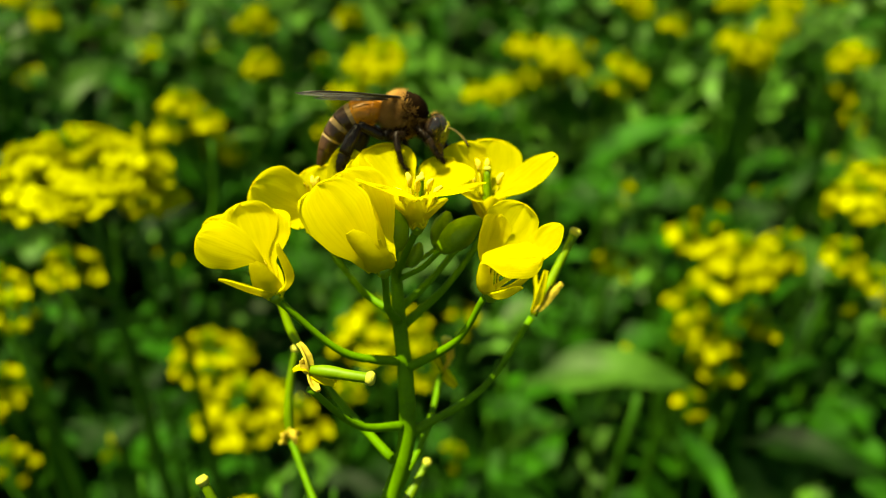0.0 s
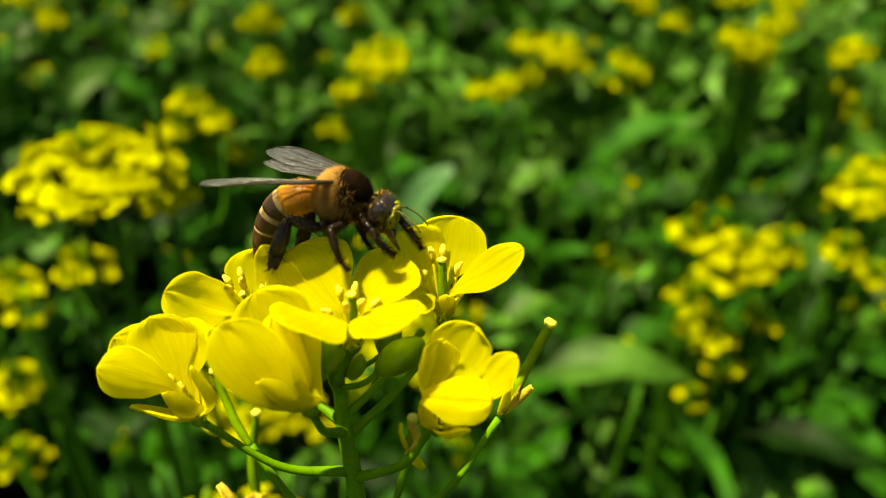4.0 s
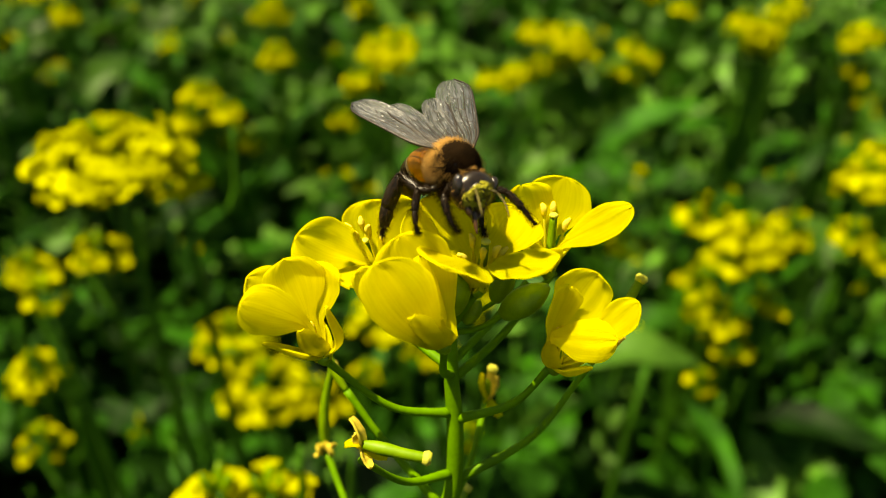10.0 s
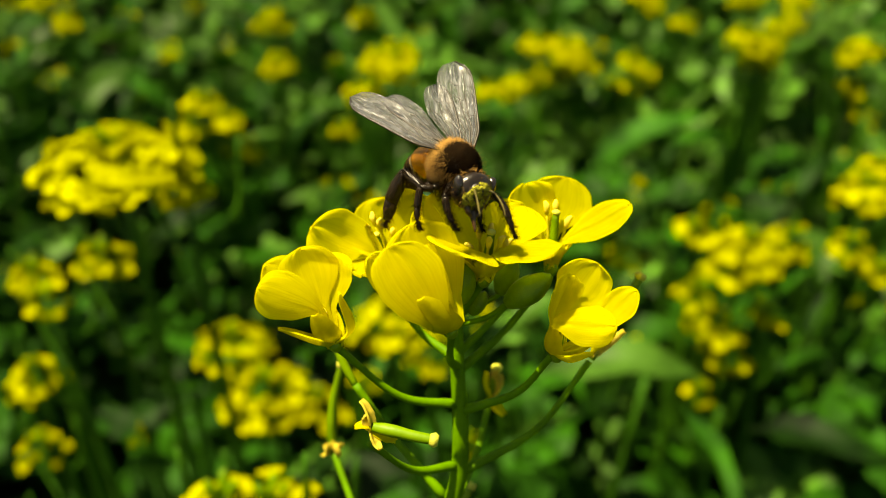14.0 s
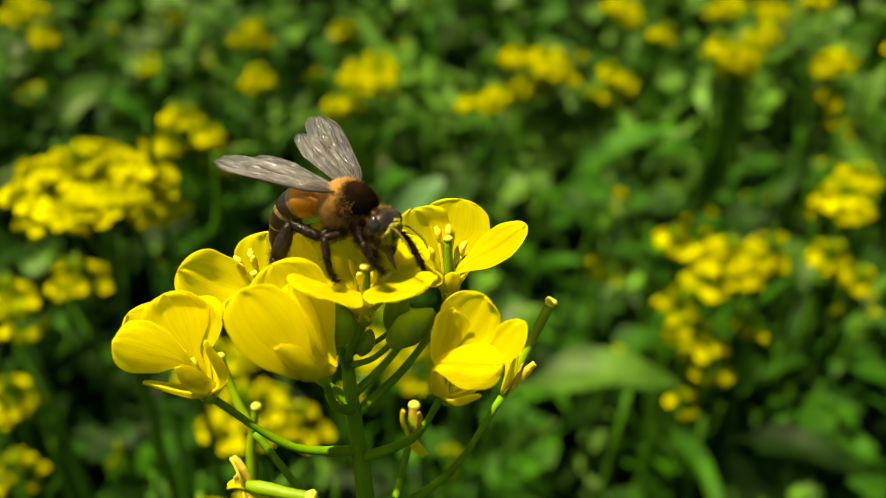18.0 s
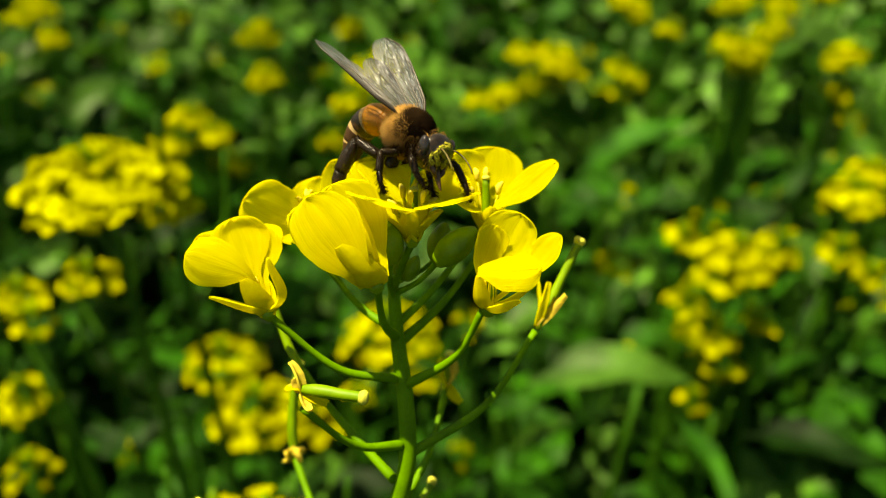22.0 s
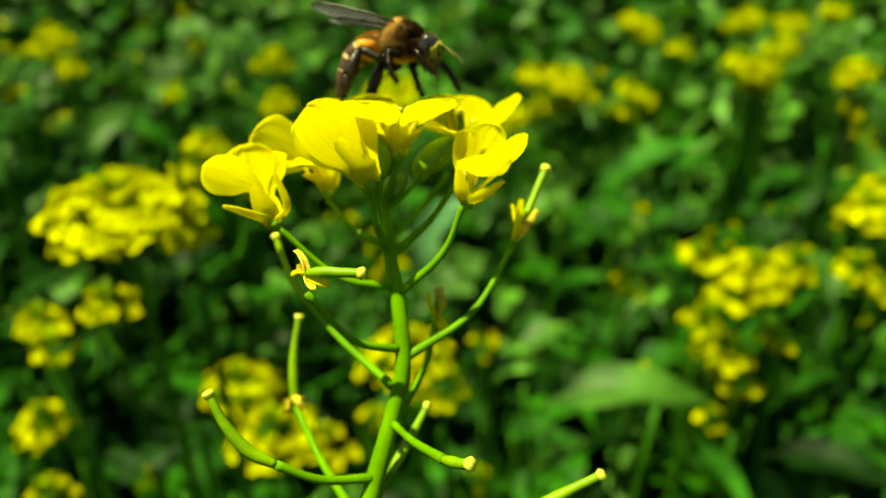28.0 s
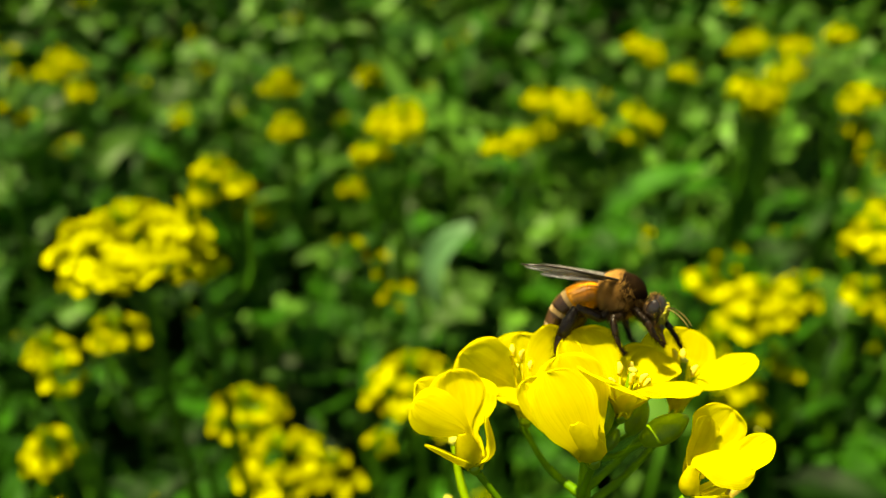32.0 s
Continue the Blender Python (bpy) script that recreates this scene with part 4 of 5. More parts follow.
CREAM = material("abdomen_band", (0.46, 0.33, 0.17), 0.7, 0.45, 700, 5000, 0.5, 0.0, (0.34, 0.21, 0.09), 0.2)
FUR_DARK = material("fur_dark", (0.006, 0.004, 0.002), 0.8, 0.5, 600, 4000, 0.1, 0.15, (0.028, 0.014, 0.005), 0.05)
FUR_GOLD = material("fur_gold", (0.54, 0.25, 0.045), 0.7, 0.45, 600, 4000, 0.1, 0.35, (0.52, 0.33, 0.11), 0.3)
POLLEN = material("pollen", (0.62, 0.60, 0.06), 0.9, 0.9, 1100, 3000, 1.0, 0.05, (0.14, 0.11, 0.02), 0.2)
EYE = material("compound_eye", (0.008, 0.006, 0.006), 0.16, 0.4, 900, 9000, 0.15, 0.0, (0.02, 0.014, 0.012), 0.7)
VEIN = material("wing_vein", (0.016, 0.011, 0.008), 0.4, 0.3, 500, 4000, 0.1, 0.1, (0.03, 0.02, 0.012), 0.5)


def wing_material():
    """Thin pleated membrane: smoky towards the leading edge, clear and faintly amber behind, with silvery pleats."""
    m = bpy.data.materials.new("wing_membrane")
    m.use_nodes = True
    n, link = m.node_tree.nodes, m.node_tree.links.new
    b, out = n["Principled BSDF"], n["Material Output"]
    uv, w = n.new("ShaderNodeUVMap"), n.new("ShaderNodeTexNoise")
    uv.uv_map = "along"
    w.inputs["Scale"].default_value, w.inputs["Detail"].default_value, w.inputs["Distortion"].default_value = 1.0, 2, 0.4
    pleat = n.new("ShaderNodeMapping")
    pleat.inputs["Scale"].default_value, pleat.inputs["Rotation"].default_value = (5.0, 11.0, 1.0), (0, 0, radians(14))
    link(uv.outputs[0], pleat.inputs["Vector"]), link(pleat.outputs[0], w.inputs["Vector"])
    bp = n.new("ShaderNodeBump")
    bp.inputs["Strength"].default_value, bp.inputs["Distance"].default_value = 1.0, 0.0009
    link(w.outputs[0], bp.inputs["Height"]), link(bp.outputs[0], b.inputs["Normal"])
    split, tone = n.new("ShaderNodeSeparateXYZ"), n.new("ShaderNodeMix")
    link(uv.outputs[0], split.inputs[0])
    tone.data_type = "RGBA"
    tone.inputs[6].default_value, tone.inputs[7].default_value = (0.16, 0.17, 0.21, 1), (0.38, 0.39, 0.42, 1)
    link(split.outputs["Y"], tone.inputs[0]), link(tone.outputs[2], b.inputs["Base Color"])
    b.inputs["Roughness"].default_value, b.inputs["Metallic"].default_value = 0.36, 0.5
    b.inputs["Coat Weight"].default_value, b.inputs["Coat Roughness"].default_value = 0.4, 0.2
    t, c, film, mix = n.new("ShaderNodeBsdfTranslucent"), n.new("ShaderNodeBsdfTransparent"), n.new("ShaderNodeMixShader"), n.new("ShaderNodeMixShader")
    link(tone.outputs[2], t.inputs["Color"])
    c.inputs["Color"].default_value = (0.90, 0.88, 0.84, 1)
    film.inputs[0].default_value = 0.3
    link(b.outputs[0], film.inputs[1]), link(t.outputs[0], film.inputs[2])
    r, thin, dense = n.new("ShaderNodeMapRange"), n.new("ShaderNodeMapRange"), n.new("ShaderNodeMath")
    r.inputs[1].default_value, r.inputs[2].default_value, r.inputs[3].default_value, r.inputs[4].default_value = 0.36, 0.64, 0.6, 1.0
    thin.inputs[3].default_value, thin.inputs[4].default_value = 0.82, 0.42
    dense.operation = "MULTIPLY"
    link(w.outputs[0], r.inputs[0]), link(split.outputs["Y"], thin.inputs[0])
    link(r.outputs[0], dense.inputs[0]), link(thin.outputs[0], dense.inputs[1]), link(dense.outputs[0], mix.inputs[0])
    link(c.outputs[0], mix.inputs[1]), link(film.outputs[0], mix.inputs[2]), link(mix.outputs[0], out.inputs[0])
    return m


WING = wing_material()
ANTENNA = material("antenna", (0.02, 0.014, 0.006), 0.6, 0.8, 900, 4000, 0.6, 0.0, (0.16, 0.13, 0.03), 0.2)
bee = tagged(new("honey_bee"), "orange and brown banded honey bee feeding on a yellow flower", "bee")


def ellipsoid(bm, c, r, seg=24, turn=(0, 0, 0)):
    m = Matrix.Translation(Vector(c) * MM) @ Euler([radians(a) for a in turn]).to_matrix().to_4x4() @ Matrix.Diagonal((r[0] * MM, r[1] * MM, r[2] * MM, 1))
    bmesh.ops.create_uvsphere(bm, u_segments=seg, v_segments=seg // 2, radius=1, matrix=m)
    return bm


def fur(name, parent, mat, count, spots, length, seed, label):
    """Fine hairs that stand off a body: spots(rnd) gives a place and its outward way."""
    rnd, bm = random.Random(seed), bmesh.new()
    for _ in range(count):
        p, d = spots(rnd)
        d = (d + Vector((rnd.uniform(-0.5, 0.5), rnd.uniform(-0.5, 0.5), rnd.uniform(-0.5, 0.5)))).normalized()
        ln, s = length * rnd.uniform(0.5, 1.15), d.orthogonal().normalized() * 0.028
        o = d.cross(s)
        tip = bm.verts.new((p + d * ln + Vector((0, 0, -0.12 * ln))) * MM)
        base = [bm.verts.new((p + s * math.cos(a) + o * math.sin(a)) * MM) for a in (0, 2.1, 4.2)]
        for i in range(3):
            bm.faces.new((base[i], base[(i + 1) % 3], tip))
    return part(name, bm, mat, parent, label)


TH = Vector((2.05, 1.88, 1.82))
thorax = part("thorax", ellipsoid(bmesh.new(), (0, 0, 0), TH), CHITIN, bee, "dark furry thorax with a golden collar")


SKIN = material("thorax_skin", (0.16, 0.07, 0.014), 0.85, 0.4, 600, 4000, 0.5, 0.0, (0.26, 0.12, 0.03), 0.1)
part("collar", ellipsoid(bmesh.new(), (-0.22, 0, 0), (1.85, 1.85, 1.79)), SKIN, thorax, "golden tan downy rear of the thorax")
part("shield", ellipsoid(bmesh.new(), (0.30, 0, 0.0), (1.65, 1.76, 1.70)), FUR_DARK, thorax, "black domed thorax shield")


def on_thorax(test):
    def spots(rnd):
        while True:
            v = Vector((rnd.gauss(0, 1), rnd.gauss(0, 1), rnd.gauss(0, 1))).normalized()
            if test(v, rnd):
                return Vector((v.x * TH.x, v.y * TH.y, v.z * TH.z)) * 0.98, Vector((v.x / TH.x, v.y / TH.y, v.z / TH.z)).normalized()
    return spots


fur("dark_fur", thorax, FUR_DARK, 14000, on_thorax(lambda v, r: v.x > -0.10 + r.uniform(-0.14, 0.2)), 0.65, 5, "short dark brown hair")
fur("golden_fur", thorax, FUR_GOLD, 16000, on_thorax(lambda v, r: v.x < -0.06 + r.uniform(-0.18, 0.2) or (v.z < -0.3 and r.random() < 0.22) or (abs(v.y) > 0.8 and r.random() < 0.12)), 1.0, 6, "golden tan hair")
bm = ellipsoid(bmesh.new(), (-0.6, 1.55, 0.95), (0.5, 0.32, 0.38), 10)
part("wing_base", ellipsoid(bm, (-0.6, -1.55, 0.95), (0.5, 0.32, 0.38), 10), CHITIN, thorax)

head = part("head", ellipsoid(bmesh.new(), (3.1, 0, -1.95), (1.2, 2.0, 1.8), 26, (0, 28, 0)), CHITIN, bee, "black head dusted with yellow pollen")
for s in (-1, 1):
    part("eye", ellipsoid(bmesh.new(), (3.15, s * 1.5, -1.8), (0.72, 0.55, 1.3), 22, (s * -12, 24, s * 12)), EYE, head, "glossy black compound eye")
    bm = tube(bmesh.new(), v_mm([(4.0, s * 0.45, -1.9), (4.7, s * 0.85, -1.75), (5.1, s * 1.05, -1.9)]), [0.11 * MM, 0.09 * MM, 0.09 * MM], 6, 7)
    tube(bm, v_mm([(5.1, s * 1.05, -1.9), (5.7, s * 1.2, -2.4), (6.2, s * 1.3, -3.0), (6.6, s * 1.3, -3.7)]), [0.08 * MM, 0.09 * MM, 0.09 * MM, 0.06 * MM], 10, 7)
    part("antenna", bm, ANTENNA, head, "amber-brown elbowed antenna dusted with pollen")
    bm = tube(bmesh.new(), v_mm([(3.5, s * 0.75, -3.0), (3.7, s * 0.6, -3.7), (3.7, s * 0.15, -4.2)]), [0.30 * MM, 0.28 * MM, 0.12 * MM], 6, 7)
    part("mandible", bm, BROWN, head)
face = part("face", ellipsoid(bmesh.new(), (3.72, 0, -2.35), (0.66, 1.35, 1.45), 22, (0, 28, 0)), CHITIN, head, "black face caked with yellow pollen")


def pollen_grains(count, seed):
    """Clumped grains stuck to the face, with bare dark spots between them."""
    rnd, bm = random.Random(seed), bmesh.new()
    lean = Euler((0, radians(28), 0)).to_matrix()
    while count:
        v = Vector((abs(rnd.gauss(0, 1)), rnd.gauss(0, 1), rnd.gauss(0, 1))).normalized()
        if noise.noise(v * 2.6 + Vector((5, 1, 2))) < -0.12 or v.x < 0.12:
            continue
        p = lean @ Vector((v.x * 0.67, v.y * 1.36, v.z * 1.46)) + Vector((3.72, 0, -2.35))
        g = rnd.uniform(0.07, 0.16)
        m = Matrix.Translation(p * MM) @ Euler((rnd.uniform(0, 6), rnd.uniform(0, 6), 0)).to_matrix().to_4x4() @ Matrix.Scale(g * MM, 4)
        q = [bm.verts.new(m @ Vector(c)) for c in ((1, 0, 0), (-1, 0, 0), (0, 1, 0), (0, -1, 0), (0, 0, 1), (0, 0, -1))]
        for a, b, c in ((0, 2, 4), (2, 1, 4), (1, 3, 4), (3, 0, 4), (2, 0, 5), (1, 2, 5), (3, 1, 5), (0, 3, 5)):
            bm.faces.new((q[a], q[b], q[c]))
        count -= 1
    return bm


part("pollen_dust", pollen_grains(900, 12), POLLEN, head, "greenish yellow pollen grains")
TONGUE = tube(bmesh.new(), v_mm([(3.4, 0, -3.6), (3.7, 0.05, -4.4), (4.1, 0.1, -5.4)]), [0.40 * MM, 0.26 * MM, 0.08 * MM], 8, 8)
part("tongue", TONGUE, BROWN, head, "dark tongue reaching into the flower")


def on_head(rnd):
    v = Vector((rnd.gauss(0, 1), rnd.gauss(0, 1), rnd.gauss(0, 1))).normalized()
    return Vector((3.25 + v.x * 0.95, v.y * 1.8, -1.9 + v.z * 1.75)), v


fur("head_fur", head, FUR_DARK, 900, on_head, 0.36, 8, "short dark hair")
fur("dusty_hair", head, FUR_GOLD, 260, on_head, 0.55, 18, "pale dusty hair")

AB = spline([(-1.8, 0, -0.1), (-3.5, 0, 0.5), (-6.0, 0, 0.0), (-8.2, 0, -1.9), (-9.9, 0, -4.5)], 60)
AB_R = [0.55, 1.22, 1.52, 1.60, 1.54, 1.38, 1.14, 0.80, 0.28]
abdomen = part("abdomen", tube(bmesh.new(), v_mm([AB[0], AB[8], AB[16], AB[23]]), [r * 0.86 * MM for r in (0.55, 1.22, 1.52, 1.2)], 24, 22), BROWN, bee, "orange abdomen darkening to brown with pale bands")


def segment(i, i0, i1, mat, band):
    bm, rings, sides = bmesh.new(), [], 26
    steps = 8
    for k in range(steps + 1):
        q = i0 + (i1 - i0) * k / steps
        lo = min(int(q), 59)
        p = AB[lo].lerp(AB[lo + 1], q - lo)
        d = (AB[lo + 1] - AB[lo]).normalized()
        side, up = Vector((0, 1, 0)), d.cross(Vector((0, 1, 0))) * -1
        if up.z < 0:
            up = -up
        s = q / 60 * (len(AB_R) - 1)
        j = min(int(s), len(AB_R) - 2)
        r = (AB_R[j] + (AB_R[j + 1] - AB_R[j]) * (s - j)) * (1.0 + 0.05 * k / steps)
        rings.append([bm.verts.new((p + side * math.cos(a) * r * 1.02 + up * math.sin(a) * r * 0.94) * MM) for a in (2 * math.pi * t / sides for t in range(sides))])
    for k, (a, b) in enumerate(zip(rings, rings[1:])):
        for t in range(sides):
            f = bm.faces.new((a[t], a[(t + 1) % sides], b[(t + 1) % sides], b[t]))
            f.material_index = 1 if band and k < band else 0
    bm.faces.new(rings[-1])
    return part("abdomen_segment", bm, (mat, CREAM), abdomen, ("orange" if mat is ORANGE else "dark brown with a pale band") + " abdomen segment")


RINGS = []
for i, (i0, i1, mat, band) in enumerate([(1, 13, ORANGE, 0), (12.5, 25, ORANGE, 0), (24, 34, BROWN, 3), (33, 43, BROWN, 3), (42, 51, BROWN, 2), (50, 59, BROWN, 0)]):
    RINGS.append((AB[int(i0)] * MM, segment(i, i0, i1, mat, band)))


def on_abdomen(rnd):
    q = rnd.randrange(2, 25)
    s = q / 60 * (len(AB_R) - 1)
    j = min(int(s), len(AB_R) - 2)
    r = AB_R[j] + (AB_R[j + 1] - AB_R[j]) * (s - j)
    a = rnd.uniform(0, 6.28)
    d = Vector((0, math.cos(a), math.sin(a)))
    return AB[q] + d * r * 0.97, (d + Vector((-0.9, 0, 0))).normalized()


fur("abdomen_fur", abdomen, FUR_GOLD, 500, on_abdomen, 0.4, 9, "fine pale hair")


LEG = material("leg", (0.006, 0.004, 0.003), 0.34, 0.5, 700, 4000, 0.6, 0.0, (0.022, 0.013, 0.006), 0.3)


def leg(pts, radii, name="leg"):
    radii = [(a * 1.05, b * 1.05) for a, b in radii]
    bm = bmesh.new()
    for a, b, (r0, r1) in zip(pts, pts[1:], radii):
        a, b = Vector(a), Vector(b)
        tube(bm, v_mm([a, a.lerp(b, 0.5), b]), [r0 * MM, max(r0, r1) * 1.08 * MM, r1 * MM], 6, 8)
    ob = part(name, bm, LEG, bee, "dark jointed leg with stiff hair")
    rnd, hair = random.Random(len(pts)), bmesh.new()
    for a, b, (r0, r1) in zip(pts, pts[1:], radii):
        a, b = Vector(a), Vector(b)
        for _ in range(150):
            s = rnd.random()
            d = (b - a).normalized()
            o = Vector((rnd.gauss(0, 1), rnd.gauss(0, 1), rnd.gauss(0, 1)))
            o = (o - d * o.dot(d)).normalized()
            p, w = a.lerp(b, s) + o * (r0 + (r1 - r0) * s), d.cross(o) * 0.035
            hair.faces.new([hair.verts.new(x * MM) for x in (p + w, p - w, p + o * 0.5 + d * 0.3)])
    part("leg_hair", hair, FUR_DARK, ob)
    return ob


for s in (-1, 1):
    leg([(-1.2, s * 1.0, -1.7), (-2.0, s * 1.9, -2.4), (-4.3, s * 2.8, -1.1), (-5.9, s * 3.0, -4.0), (-6.5, s * 2.9, -5.9), (-7.0, s * 2.8, -6.8)],
        [(0.35, 0.40), (0.46, 0.38), (0.36, 0.66), (0.60, 0.40), (0.16, 0.10)], "hind_leg")
    leg([(0.0, s * 1.3, -1.7), (0.0, s * 2.1, -2.2), (-0.6, s * 3.1, -2.2), (-0.3, s * 3.4, -4.0), (0.0, s * 3.4, -5.1), (0.5, s * 3.4, -5.8)],
        [(0.32, 0.32), (0.32, 0.28), (0.26, 0.32), (0.24, 0.16), (0.12, 0.08)], "middle_leg")
    if s > 0:       # the one that is stretched out to the side
        arm = [(1.4, 1.1, -1.5), (2.0, 2.2, -1.5), (3.0, 3.6, -1.7), (3.9, 4.7, -2.8), (4.3, 5.3, -3.5), (4.6, 5.8, -4.1)]
    else:           # the one tucked in beside the head
        arm = [(1.4, -1.1, -1.5), (2.0, -1.8, -2.1), (2.7, -2.5, -2.7), (3.2, -2.3, -4.0), (3.7, -2.1, -4.7), (4.2, -1.9, -5.2)]
    front = leg(arm, [(0.30, 0.28), (0.30, 0.28), (0.28, 0.30), (0.22, 0.17), (0.12, 0.08)], "front_leg")


def wing_grid(length, chord, lead, k=9, n=22, curve=0.0):
    """Rows of a wing along x, its leading edge on the +y side; lead is the share of the chord ahead of the axis."""
    rows = []
    for i in range(n + 1):
        s = i / n
        full = chord * (0.16 + 0.84 * min(s / 0.55, 1) ** 0.85)
        c = full * math.sqrt(max(1 - max((s - 0.66) / 0.34, 0) ** 2.8, 0.0004))
        y0 = lead * chord * (1 - 0.3 * s) * (0.35 + 0.65 * min(s / 0.2, 1)) - curve * s * s * chord - (full - c) * 0.42
        rows.append([Vector((length * s, y0 - c * j / (k - 1), 0.16 * math.sin(3 * s + 5 * j / (k - 1)) * s * c * 0.35)) * MM for j in range(k)])
    return rows


def wing_pair(side):
    """Fore and hind wing of one side, hooked together; the fore wing carries the hind one."""
    flip = Matrix.Diagonal((1, -side, 1, 1))
    wings = []
    for name, (length, chord, lead, curve), shift, veins in (
            ("forewing", (10.6, 3.5, 0.30, 0.10), Vector((0, 0, 0)), [(0, 0, 1.0), (1, 0.4, 0.96), (3, 1.5, 0.92), (4, 3, 0.75), (6, 4.5, 0.8), (7, 7.5, 0.5)]),
            ("hindwing", (7.9, 2.6, 0.12, 0.30), Vector((0.2, -0.9, -0.12)), [(0, 0, 0.95), (2, 1.5, 0.85), (4, 4, 0.8), (6, 7, 0.5)])):
        splay = pose(0, 0, 0, 0, 0, -4 if wings else 0)
        rows = [[flip @ (splay @ p + shift * MM) for p in r] for r in wing_grid(length, chord, lead, curve=curve)]
        me = mesh_of(name, sheet(bmesh.new(), rows, 0.02 * MM), WING)
        lay_along(me, len(rows), len(rows[0]), 2.3 * len(wings))
        ob = part(name, me, WING, bee if not wings else wings[0], "smoky see-through wing with brown veins" if not wings else "")
        wings.append(ob)
        bm = bmesh.new()
        for v0, v1, reach in veins:
            pts = []
            for i in range(0, int(22 * reach) + 1, 2):
                c = v0 + (v1 - v0) * i / 22
                lo = min(int(c), 7)
                pts.append(rows[i][lo].lerp(rows[i][lo + 1], c - lo))
            tube(bm, pts, [0.07 * MM, 0.055 * MM, 0.035 * MM] if v0 else [0.13 * MM, 0.11 * MM, 0.06 * MM], 18, 6)
        for i, a, b in ((8, 1, 3), (12, 2, 4), (15, 0, 2), (12, 4, 6), (16, 3, 5)):
            tube(bm, [rows[i][a], rows[i][(a + b) // 2], rows[i + 1][b]], [0.045 * MM, 0.04 * MM], 4, 5)
        part("vein_net", bm, VEIN, wings[0])
    return wings[0]


right_wing, left_wing = wing_pair(-1), wing_pair(1)


def wing(sweep, rise, side, twist=0.0):
    """The pose of a wing that points back and out by sweep degrees and up by rise degrees; twist turns its face forward."""
    s, e = radians(sweep), radians(rise)
    d = Vector((-math.cos(e) * math.cos(s), side * math.cos(e) * math.sin(s), math.sin(e)))
    up = Vector((0.15, side * -0.15, 1)).lerp(Vector((1.0, -0.75 if side > 0 else 0.15, 0.4)), twist)
    z = (up - d * up.dot(d)).normalized()
    y = z.cross(d)
    m = Matrix((d, y, z)).transposed().to_4x4()
    return Matrix.Translation(Vector((-0.3, side * 1.5, 1.5)) * MM) @ m


# ---------------------------------------------------------------- what moves
def stem_lengths(rows, root):
    """Poses, in the plant's space, of the lengths of lower stem between the root and the swaying top."""
    out = [[] for _ in LOWER]
    end, before = Vector(STEM_LINE[-1]) * MM, Vector(STEM_LINE[-2]) * MM
    for t, m in rows:
        p1, d1 = m @ end, (m @ before - m @ end).normalized()
        pts = []
        for k in range(len(LOWER) + 1):
            s = k / len(LOWER)
            h = (2 * s ** 3 - 3 * s * s + 1, s ** 3 - 2 * s * s + s, 3 * s * s - 2 * s ** 3, s ** 3 - s * s)
            pts.append(root * h[0] + Vector((0, 0, 0.5)) * h[1] + p1 * h[2] + d1 * 0.25 * h[3])
        back = m.inverted()
        for k in range(len(LOWER)):
            d = (pts[k + 1] - pts[k]).normalized()
            q = Vector((0, 0, 1)).rotation_difference(d).to_matrix().to_4x4()
            out[k].append((t, back @ Matrix.Translation((pts[k] + pts[k + 1]) / 2) @ q))
    return out


